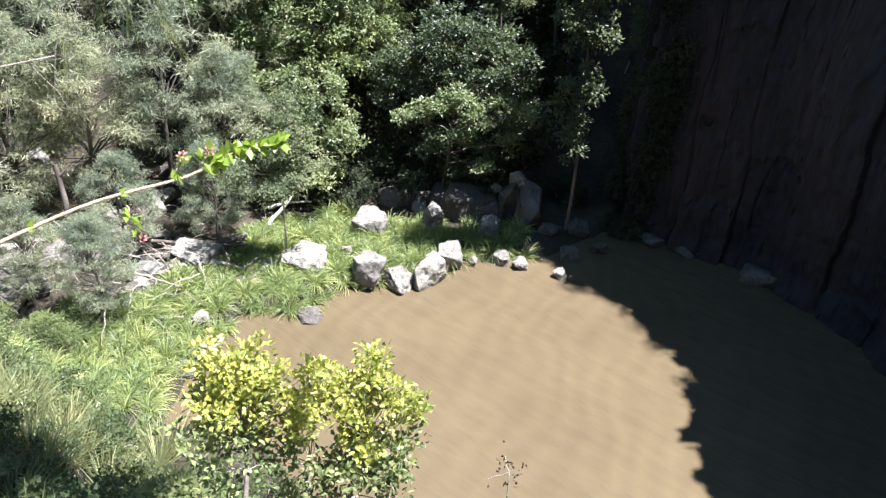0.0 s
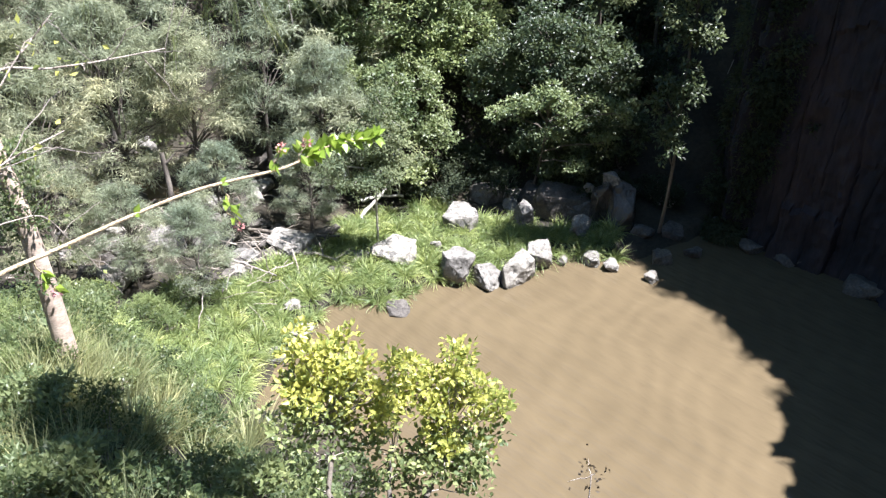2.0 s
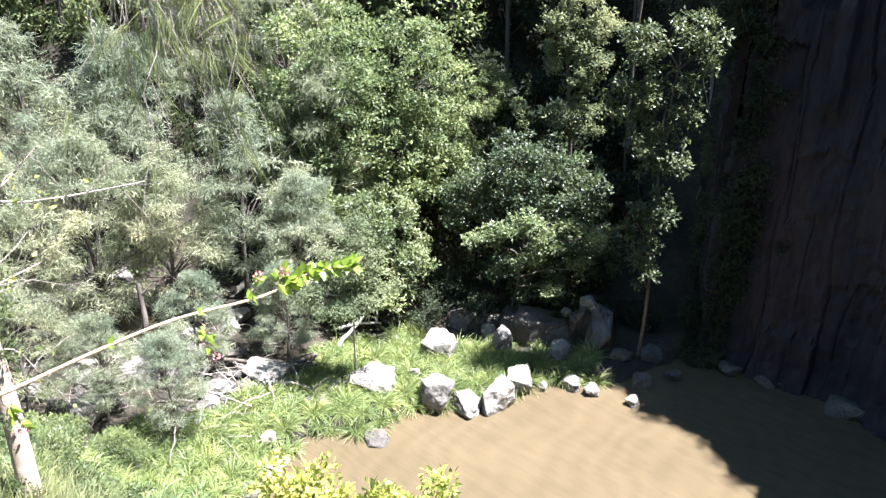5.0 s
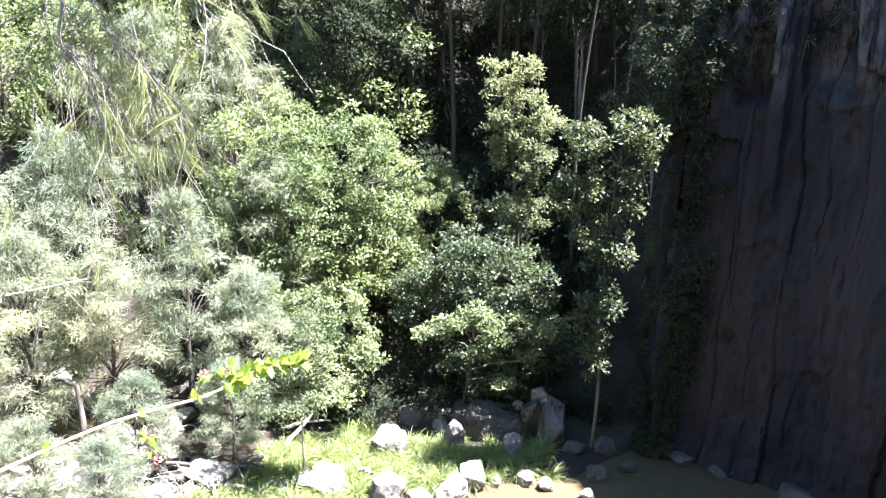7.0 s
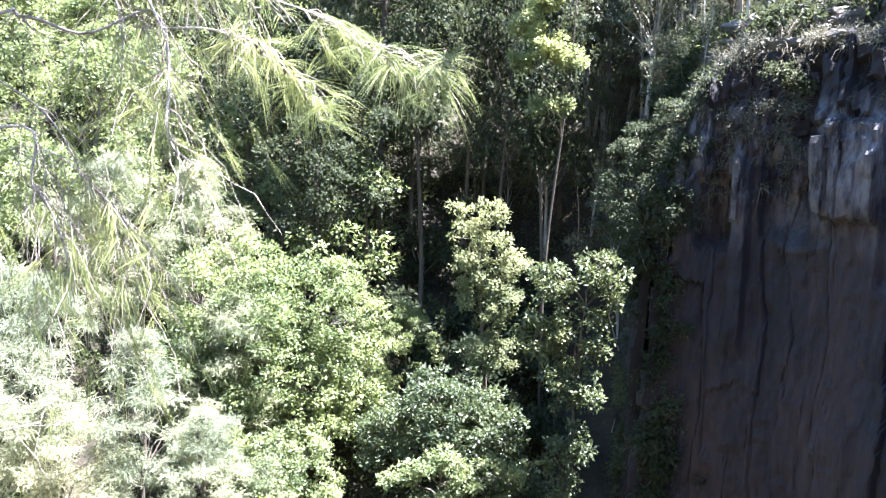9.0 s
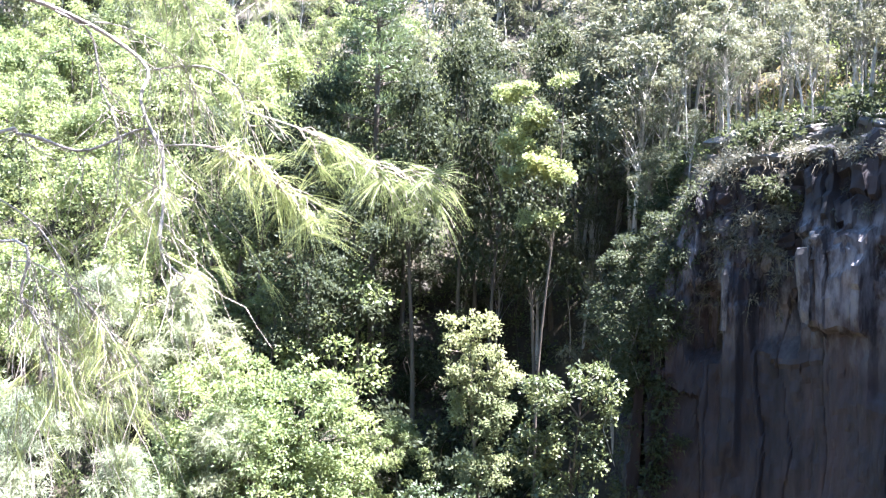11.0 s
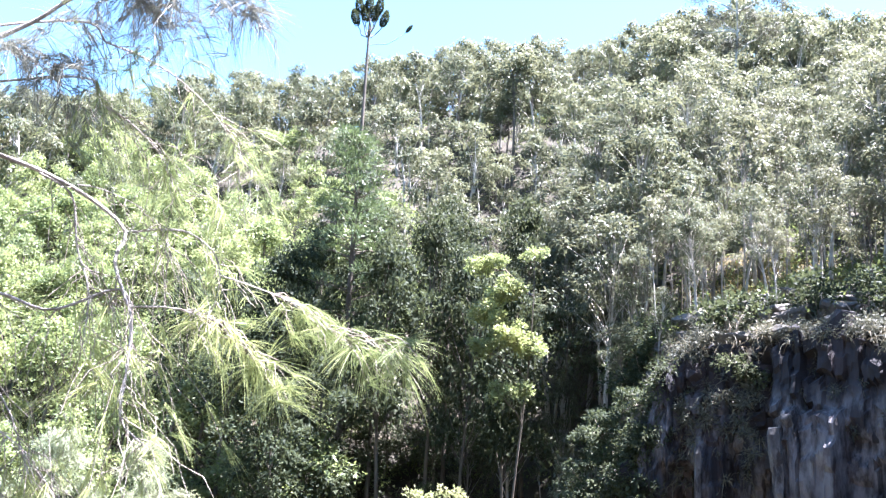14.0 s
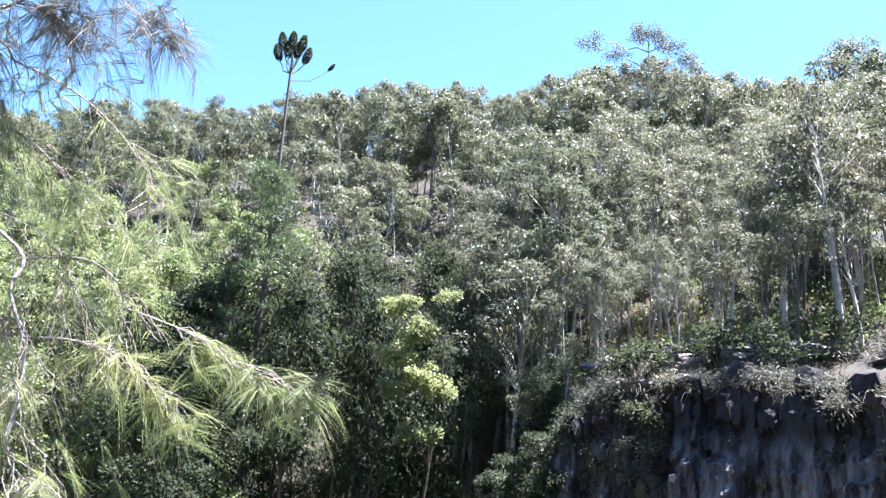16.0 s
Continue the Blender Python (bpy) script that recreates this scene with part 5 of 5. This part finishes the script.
tagged(new("dry_grass", mesh_from("dry_grass", v, f, M_DRY)), "dry straw-coloured grass drooping over the cliff rim", "grass", kind="stuff")
# creepers and small shrubs up the edge of the cliff beside the gully
rows = []
for _ in range(260):
    uu = float(np.clip(rr.normal(0.21, 0.035), 0.02, 0.34))
    x, y, (nx, ny) = cliff_line(uu)
    v = float(rr.uniform(0.05, 1))
    rows.append((x + nx * (0.5 * v + 0.3), y + ny * (0.5 * v + 0.3), rim_height(uu) * v, float(rr.uniform(0.25, 0.8))))
pos, d = crown_points(rr, np.array(rows), 42000, 0.9, 1.0)
v, f = small_leaves(pos, d + 0.7 * ball(rr, len(pos)) + [0, 0, -0.6], d + 0.6 * ball(rr, len(pos)), rr.uniform(0.12, 0.24, len(pos)), 0.09)
tagged(new("creeper", mesh_from("creeper", v, f, M_DEEP_SHADE)), "dark green creepers clinging to the edge of the cliff", "creeper", kind="stuff")


# ---- fallen wood ----
def log(name, pts, r0, r1, mat, label, seed=1, twigs=3):
    rr = np.random.default_rng(seed)
    pts = np.array(pts, float)
    t = np.linspace(0, 1, 9)
    s = np.linspace(0, 1, len(pts))
    p = np.stack([np.interp(t, s, pts[:, k]) for k in range(3)], -1) + rr.normal(0, 0.02, (9, 3))
    root = new(name)
    v, f = tubes([(p, r0 + (r1 - r0) * t)], 8)
    part("stem", mesh_from("stem", v, f, mat, True), root)
    for _ in range(twigs):
        k = rr.integers(3, 8)
        e = p[k] + rr.normal(0, 0.5, 3) + [0, 0, 0.4]
        v, f = tubes([bend(rr, p[k], e, 0.0, 5, r1 * 0.8, 0.006)], 5)
        part("side_branch", mesh_from("side_branch", v, f, mat, True), root)
    return tagged(root, label, "fallen branch", "fallen branches")


log("fallen_branch", [(-8.2, 34.0, 0.7), (-7.3, 34.3, 0.9), (-6.2, 34.6, 0.8)], 0.09, 0.05, M_PALE, "bleached fallen branch lying behind the rushes", 1)
log("fallen_branch", [(-8.0, 33.0, 0.4), (-7.2, 33.8, 1.2), (-6.6, 34.5, 2.0)], 0.1, 0.05, M_PALE, "bleached forked branch leaning over the rushes", 2, 2)
log("fallen_branch", [(-11.2, 28.6, 0.9), (-9.2, 29.2, 0.8), (-7.4, 28.7, 0.5)], 0.08, 0.03, M_TWIG, "grey fallen branch across the bank", 3)
log("fallen_branch", [(-12.8, 28.0, 1.1), (-11.4, 27.5, 1.0), (-10.2, 27.0, 1.0)], 0.06, 0.03, M_TWIG, "grey fallen branch across the bank", 4, 2)
log("fallen_branch", [(-12.5, 30.5, 0.9), (-10.5, 30.3, 0.9), (-8.5, 30.8, 0.7)], 0.1, 0.05, M_BARK, "dark fallen branch among flat rocks", 5)
log("leaning_sapling", [(-15.1, 29.0, 0.3), (-15.6, 30.0, 2.4), (-15.9, 30.6, 4.4)], 0.16, 0.1, M_BARK, "bare grey leaning stem beside the creek", 6, 1)


# sticks and flood litter over the creek bank
rr = np.random.default_rng(44)
sticks = []
for _ in range(170):
    x, y = rr.uniform(-22, -9.5), rr.uniform(25, 33.5)
    z = max(0.0, at_ground(x, y, 0)) + rr.uniform(0.1, 0.7)
    a = rr.uniform(0, 2 * np.pi)
    l = rr.uniform(0.6, 2.4)
    sticks.append(bend(rr, (x, y, z), (x + l * math.cos(a), y + l * math.sin(a), z + rr.normal(0, 0.35)), 0.05, 5, rr.uniform(0.012, 0.035), 0.008))
v, f = tubes(sticks, 4)
tagged(new("flood_litter", mesh_from("flood_litter", v, f, M_TWIG, True)), "tangle of grey sticks left over the creek bank", "sticks", kind="stuff")


# ---- things close to the camera ----
def curve(pts, n=24):
    """A smooth line through a few points."""
    p = np.array(pts, float)
    t = np.linspace(0, len(p) - 1, n)
    out = []
    for u in t:
        i = min(int(u), len(p) - 2)
        w = u - i
        a, b, c, d = p[max(i - 1, 0)], p[i], p[i + 1], p[min(i + 2, len(p) - 1)]
        out.append(0.5 * (2 * b + (c - a) * w + (2 * a - 5 * b + 4 * c - d) * w * w + (3 * b - a - 3 * c + d) * w ** 3))
    return np.array(out)


def taper(n, a, b):
    return np.linspace(a, b, n)


# the pale trunk on the shelf below
trunk = new("leaning_gum_tree")
p = curve([(-10.2, 13.5, 7.4), (-10.4, 13.75, 9.7), (-10.75, 14.0, 12.2), (-11.8, 14.4, 16.5), (-13.4, 14.6, 21.0)], 20)
v, f = tubes([(p, taper(20, 0.25, 0.12))], 10)
part("trunk", mesh_from("trunk", v, f, M_TRUNK, True), trunk)
rr = np.random.default_rng(58)
vine = np.concatenate([p[6:] + rr.normal(0, 0.3, (14, 3)) for _ in range(3)])
v, f = tubes([bend(rr, p[min(19, 6 + k % 14)], q, 0.1, 4, 0.012, 0.005) for k, q in enumerate(vine)], 3)
tagged(part("twig_network", mesh_from("twig_network", v, f, M_TWIG, True), trunk), kind="stuff")
pos, d = crown_points(rr, np.concatenate([vine, rr.uniform(0.3, 0.6, (len(vine), 1))], 1), 5200, 0.9, 1.0)
v, f = leaves(pos, unit(d + 0.8 * ball(rr, len(pos))), unit(d + [0, 0, 0.8] + 0.6 * ball(rr, len(pos))), rr.uniform(0.07, 0.13, len(pos)), 0.06, 0.1)
tagged(part("leaves", mesh_from("leaves", v, f, M_WEED), trunk), kind="stuff")
tagged(trunk, "tan smooth-barked gum leaning over the bank", "tree")


def she_oak_branches():
    """The overhanging she-oak: limbs reaching in from the side, hanging twigs and tassels of needles."""
    rr = np.random.default_rng(55)
    root = new("overhanging_she_oak")
    limbs = [
        ([(-9.0, 6.2, 19.5), (-4.75, 7.65, 22.38), (-4.06, 7.92, 22.36), (-3.52, 8.06, 22.20), (-3.05, 8.15, 21.95), (-2.76, 8.15, 21.68), (-2.80, 8.03, 21.40), (-2.66, 7.97, 21.07), (-2.53, 7.90, 20.80),
          (-2.50, 7.81, 20.26), (-2.47, 7.71, 19.90), (-2.24, 7.68, 19.70)], 0.055, 0.012),
        ([(-2.76, 8.15, 21.69), (-2.26, 8.22, 21.75), (-1.94, 8.21, 21.57), (-1.82, 8.16, 21.31), (-1.83, 8.08, 21.00), (-1.95, 7.96, 20.71)], 0.024, 0.008),
        ([(-2.57, 7.89, 20.93), (-2.17, 7.93, 20.94), (-1.84, 7.94, 20.84), (-1.57, 7.92, 20.66), (-1.29, 7.90, 20.45)], 0.018, 0.007),
        ([(-1.81, 8.10, 21.30), (-1.46, 8.09, 21.20), (-1.12, 8.06, 21.07), (-0.79, 8.01, 20.85), (-0.35, 7.96, 20.72), (-0.15, 7.9, 20.77)], 0.016, 0.005),
        ([(-3.61, 8.02, 22.21), (-3.31, 8.10, 22.02), (-3.19, 8.09, 21.51), (-3.03, 8.10, 21.08), (-3.01, 8.06, 20.58)], 0.024, 0.01),
        ([(-3.29, 8.16, 22.15), (-3.02, 8.19, 22.11), (-2.59, 8.27, 21.91), (-2.35, 8.27, 21.57)], 0.014, 0.006),
    ]
    high = [
        ([(-9.0, 6.2, 19.5), (-4.36, 7.30, 22.98), (-3.89, 7.45, 23.34), (-3.58, 7.49, 23.56), (-3.34, 7.49, 23.76), (-3.01, 7.52, 23.98), (-2.68, 7.54, 24.29), (-2.42, 7.5, 24.75), (-2.3, 7.45, 25.3)], 0.06, 0.008),
        ([(-3.39, 7.47, 23.74), (-3.11, 7.51, 23.94), (-2.76, 7.58, 23.95), (-2.41, 7.63, 23.70)], 0.02, 0.007),
        ([(-2.75, 7.54, 24.22), (-2.4, 7.6, 24.3), (-2.05, 7.65, 24.15), (-1.8, 7.7, 23.8)], 0.016, 0.005),
        ([(-4.4, 7.2, 23.0), (-3.87, 7.45, 23.23), (-3.56, 7.50, 23.13), (-3.33, 7.49, 22.95)], 0.02, 0.008),
    ]
    low = [
        ([(-9.0, 6.2, 18.5), (-4.41, 7.61, 20.81), (-3.80, 7.80, 21.00), (-3.28, 7.90, 20.87), (-2.69, 8.00, 21.10), (-2.52, 7.93, 20.58), (-2.55, 7.80, 20.01)], 0.04, 0.01),
        ([(-9.0, 6.2, 17.5), (-4.15, 7.42, 19.93), (-3.65, 7.56, 19.48), (-3.42, 7.56, 19.03), (-3.31, 7.50, 18.52)], 0.035, 0.01),
        ([(-4.5, 7.6, 20.7), (-3.66, 7.86, 20.14), (-3.19, 7.91, 19.20), (-2.92, 7.88, 18.94)], 0.02, 0.007),
        ([(-4.5, 7.6, 19.5), (-3.84, 7.77, 19.83), (-3.36, 7.84, 19.63), (-3.00, 7.84, 19.21)], 0.018, 0.007),
    ]
    v, f = tubes([(curve([(-9.4, 6.0, 12.0), (-9.2, 6.1, 17.0), (-9.0, 6.2, 20.0), (-9.1, 6.2, 24.0), (-8.8, 6.3, 28.0)], 16), taper(16, 0.24, 0.1))], 10)
    part("trunk", mesh_from("trunk", v, f, M_BARK, True), root)
    hazy = [
        ([(-9.0, 6.2, 21.5), (-3.82, 7.48, 23.49), (-3.01, 7.84, 23.5), (-2.46, 8.03, 23.31), (-2.01, 8.16, 22.94), (-1.74, 8.22, 22.52)], 0.03, 0.005),
        ([(-9.0, 6.2, 21.0), (-3.73, 7.53, 22.96), (-3.0, 7.84, 22.86), (-2.54, 8.01, 22.53), (-2.22, 8.1, 22.03)], 0.03, 0.005),
    ]
    tips = []
    for pts, r0, r1 in limbs + high + low + hazy:
        c = curve(pts, 30)
        v, f = tubes([(c, taper(30, r0 * 0.5, r1 * 0.72))], 7)
        part("limb", mesh_from("limb", v, f, M_LIMB, True), root)
        tips.append(c[8:])
    # thin twigs off every limb: some hang, some reach outwards
    twigs, sprays, outer = [], [], []

    def twig(a, d, l, sag, leafy, into=sprays):
        b = a + unit(np.array(d)) * l + np.array([0, 0, -sag * l])
        p, rad = bend(rr, a, b, 0.12, 7, 0.0055, 0.0025)
        twigs.append((p, rad))
        for k in range(2, 7):
            if rr.random() < leafy:
                into.append((p[k], unit(p[k] - p[k - 1] + 0.25 * rr.normal(0, 1, 3))))

    for k, c in enumerate(tips):
        many = {0: 22, 1: 14, 2: 34, 3: 46}.get(k, 26 if k < 10 else 34)
        for _ in range(many):
            a = c[rr.integers(0, len(c))]
            if k in (2, 3):
                twig(a, (0.8, rr.normal(0, 0.5), rr.uniform(-0.7, 0.25)), rr.uniform(0.2, 0.55), 0.5, 0.36)
            elif k == 1:
                twig(a, (0.5, rr.normal(0, 0.5), rr.uniform(-0.9, 0.1)), rr.uniform(0.3, 0.7), 0.5, 0.3)
            elif k >= 14:
                twig(a, (rr.normal(0.3, 0.5), rr.normal(0, 0.5), rr.uniform(-0.9, 0.3)), rr.uniform(0.3, 0.8), 0.5, 0.42)
            elif 6 <= k <= 9:
                twig(a, (rr.normal(0.4, 0.5), rr.normal(0, 0.5), rr.uniform(-0.5, 0.6)), rr.uniform(0.25, 0.6), 0.4, 0.8, outer)
            else:
                twig(a, (rr.normal(0.15, 0.4), rr.normal(0, 0.4), rr.uniform(-1, -0.2)), rr.uniform(0.5, 1.3), 0.4, 0.3 if k >= 10 else 0.13)
    for k in range(5):
        sprays.append((tips[3][-1 - k % 5], unit(np.array([1.0, rr.normal(0, 0.2), rr.normal(0.0, 0.2)]))))
    v, f = tubes(twigs, 4)
    tagged(part("twig_network", mesh_from("twig_network", v, f, M_TWIG, True), root), kind="stuff")
    for group, mat in ((sprays, M_OAK_NEAR), (outer, M_OAK_BACKLIT)):
        bases, dirs, lens = [], [], []
        for a, d in group:
            m = int(rr.uniform(9, 16))
            bases.append(a + rr.normal(0, 0.012, (m, 3)))
            dirs.append(unit(d + [0.1, 0, -0.3] + 0.16 * rr.normal(0, 1, (m, 3))))
            lens.append(rr.uniform(0.24, 0.5, m) * rr.uniform(0.7, 1.2))
        v, f = strands(rr, np.concatenate(bases), np.concatenate(dirs), np.concatenate(lens), 0.0046, 0.3)
        tagged(part("needle_spray", mesh_from("needle_spray", v, f, mat), root), kind="stuff")
    for _ in range(7):
        c = tips[2][rr.integers(8, 18)] + rr.normal(0, 0.03, 3)
        v, f = tubes([(c + np.array([[0, 0, -0.03], [0, 0, -0.02], [0, 0, 0], [0, 0, 0.02], [0, 0, 0.03]]), np.array([0.002, 0.018, 0.022, 0.017, 0.002]))], 8)
        part("cone", mesh_from("cone", v, f, M_BARK, True), root)
    return tagged(root, "overhanging she-oak with pale twigs and drooping green needles", "tree")


she_oak_branches()


def arching_stem():
    """A straw-coloured arching stem with bright leaves towards its tip and small pink flower heads."""
    rr = np.random.default_rng(66)
    root = new("flowering_stem")
    c = curve([(-2.3, 0.6, 17.6), (-1.75, 1.3, 18.55), (-1.46, 1.65, 18.72), (-1.31, 1.83, 18.75), (-1.02, 2.06, 18.82), (-0.77, 2.22, 18.84), (-0.64, 2.29, 18.89), (-0.51, 2.35, 18.90)], 40)
    v, f = tubes([(c, taper(40, 0.0085, 0.003))], 8)
    part("stem", mesh_from("stem", v, f, M_STEM, True), root)
    n = 0
    for k in [x / 2 for x in range(60, 79)] + [20, 24, 27]:
        for side in (-1, 1, 0.3):
            if k < 30 and side == 0.3:
                continue
            along = unit(np.array([0.5, 0.25 * side, 0.3 + 0.35 * side * (-1) ** int(2 * k)]) + 0.35 * rr.normal(0, 1, 3))
            l = rr.uniform(0.032, 0.052) * (1 if k >= 30 else 0.7)
            v, f = oval_leaves(np.array([c[int(k)] * (1 - k % 1) + c[min(39, int(k) + 1)] * (k % 1)]), along[None], unit(np.array([[0.3, -0.4, 0.8]]) + 0.5 * rr.normal(0, 1, (1, 3))), l, l * 0.6)
            part("leaf", mesh_from("leaf", v, f, M_VINE), root)
            n += 1
    for k, drop in ((24, -0.16), (27, 0.07), (15, -0.12), (29, 0.06)):
        a = c[k]
        b = a + np.array([0.03, 0.02, drop])
        v, f = tubes([bend(rr, a, b, 0.0, 6, 0.003, 0.002)], 5)
        side = part("side_stem", mesh_from("side_stem", v, f, M_STEM, True), root)
        d = ball(rr, 26)
        v, f = leaves(b + d * 0.008, d, ball(rr, 26), 0.012, 0.008)
        part("flower_head", mesh_from("flower_head", v, f, M_PETAL), side)
        m = 8
        v, f = leaves(a + (b - a) * rr.uniform(0.3, 1, (m, 1)), ball(rr, m) + [0.3, 0, 0], ball(rr, m) + [0, -0.5, 0.8], rr.uniform(0.03, 0.05, m), 0.024, 0.1)
        tagged(part("leaf_spray", mesh_from("leaf_spray", v, f, M_VINE), side), kind="stuff")
    return tagged(root, "arching straw-coloured stem with bright yellow-green leaves and pink flowers", "shrub stem")


arching_stem()


def dead_twigs(pts, label, seed, r0=0.008):
    rr = np.random.default_rng(seed)
    root = new("dead_branch")
    c = curve(pts, 24)
    v, f = tubes([(c, taper(24, r0, r0 * 0.35))], 6)
    part("stem", mesh_from("stem", v, f, M_TWIG, True), root)
    for _ in range(7):
        k = rr.integers(3, 22)
        b = c[k] + rr.normal(0, 0.16, 3) + [0.1, 0.05, 0.02]
        v, f = tubes([bend(rr, c[k], b, 0.05, 6, r0 * 0.4, 0.0012)], 5)
        part("side_branch", mesh_from("side_branch", v, f, M_TWIG, True), root)
    m = 16
    q = c[rr.integers(4, 24, m)] + rr.normal(0, 0.06, (m, 3))
    v, f = leaves(q, ball(rr, m), ball(rr, m) + [0, -0.4, 0.8], rr.uniform(0.025, 0.05, m), 0.022, 0.1)
    tagged(part("leaf_spray", mesh_from("leaf_spray", v, f, M_SHRUB), root), kind="stuff")
    return tagged(root, label, "branch", "dead branches")


dead_twigs([(-3.0, 1.2, 17.2), (-2.45, 2.3, 18.5), (-2.20, 2.85, 18.81), (-2.06, 3.14, 18.76), (-1.93, 3.30, 18.74), (-1.71, 3.50, 18.74)], "bare grey twiggy branch with a few leaves", 71)
dead_twigs([(-2.6, 2.2, 17.6), (-2.3, 2.6, 18.4), (-2.11, 2.91, 18.80), (-2.04, 3.02, 18.91), (-1.98, 3.13, 19.00)], "bare grey upright twig", 72, 0.006)
dead_twigs([(-2.9, 1.6, 17.2), (-2.4, 2.3, 18.2), (-2.16, 2.62, 18.46), (-2.11, 2.79, 18.50), (-1.98, 3.01, 18.54)], "bare grey twiggy branch", 73)
dead_twigs([(-3.0, 2.0, 16.6), (-2.7, 2.8, 17.8), (-2.45, 3.25, 17.95), (-2.35, 3.40, 17.72), (-2.24, 3.55, 17.30)], "thin brown drooping twig", 74, 0.005)


def yellow_shrub():
    """The tall shrub on the bank below the camera, its top leaves yellow-green in the sun."""
    rr = np.random.default_rng(88)
    root = new("yellow_green_shrub")
    base = np.array([*polar(-15, 4.6), 0.0])
    base[2] = at_ground(base[0], base[1])
    cl = []
    for az, el, r, n, s in ((-17.5, -40.8, 6.2, 32, 0.55), (-13.5, -41.5, 6.3, 18, 0.45), (-5.8, -42.4, 6.3, 36, 0.58), (-20.0, -44.0, 5.9, 20, 0.6), (-7.0, -47.0, 6.0, 24, 0.5), (-14.5, -48.0, 5.8, 20, 0.6)):
        x, y = polar(az, r)
        c = np.array([x, y, EYE_Z + r * math.tan(radians(el))])
        for _ in range(n):
            d = unit(rr.normal(0, 1, 3))
            cl.append((*(c + d * s * rr.uniform(0.3, 1.0)), rr.uniform(0.1, 0.2)))
    cl = np.array(cl)
    mains = []
    for az, el, r in ((-17.5, -44, 6.0), (-6.5, -45, 6.1), (-12, -46, 6.0)):
        x, y = polar(az, r)
        p, rad = bend(rr, base, (x, y, EYE_Z + r * math.tan(radians(el))), 0.08, 8, 0.045, 0.018)
        v, f = tubes([(p, rad)], 8)
        part("stem", mesh_from("stem", v, f, M_BARK, True), root)
        mains.append(p)
    ends = np.concatenate([m[4:] for m in mains])
    tw = [bend(rr, ends[np.argmin(np.linalg.norm(ends - c[:3], axis=1))], c[:3], 0.05, 5, 0.008, 0.003) for c in cl]
    v, f = tubes(tw, 5)
    tagged(part("twig_network", mesh_from("twig_network", v, f, M_TWIG, True), root), kind="stuff")
    # sun and shade put into the leaves: upper clumps brighter, lower ones darker
    for rows, n, mat, label in ((cl[:86], 5600, M_SHRUB, "yellow-green top leaves, coloured bright for the sun"), (np.concatenate([cl[86:], cl[:86:3] - [0, 0, 0.3, 0]]), 3400, M_BROAD, "green lower leaves, coloured dark for shade")):
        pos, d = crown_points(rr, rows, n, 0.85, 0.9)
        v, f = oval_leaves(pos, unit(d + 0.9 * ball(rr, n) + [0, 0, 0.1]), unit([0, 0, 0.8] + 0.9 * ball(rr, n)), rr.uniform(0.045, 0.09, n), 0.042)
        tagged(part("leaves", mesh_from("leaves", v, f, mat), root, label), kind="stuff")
    return tagged(root, "sunlit shrub with yellow-green leaves above the pool", "shrub")


yellow_shrub()

# the little dark-leaved sprig
sprig = new("dark_sprig")
rr = np.random.default_rng(91)
x, y = polar(6.9, 4.6)
c = curve([(x - 0.05, y - 0.5, at_ground(x, y - 0.5)), (x, y - 0.1, 14.7), (x, y, 15.15)], 12)
v, f = tubes([(c, taper(12, 0.008, 0.003))] + [bend(rr, c[8], c[11] + rr.normal(0, 0.09, 3), 0, 5, 0.004, 0.002) for _ in range(4)], 5)
part("stem", mesh_from("stem", v, f, M_TWIG, True), sprig)
q = c[rr.integers(8, 12, 34)] + rr.normal(0, 0.07, (34, 3))
v, f = leaves(q, ball(rr, 34) + [0, 0, 0.5], ball(rr, 34) + [0, -0.3, 0.8], rr.uniform(0.025, 0.05, 34), 0.022, 0.1)
tagged(part("leaf_spray", mesh_from("leaf_spray", v, f, M_DARKLEAF), sprig), kind="stuff")
tagged(sprig, "small sprig with dark reddish leaves above the water", "sprig")
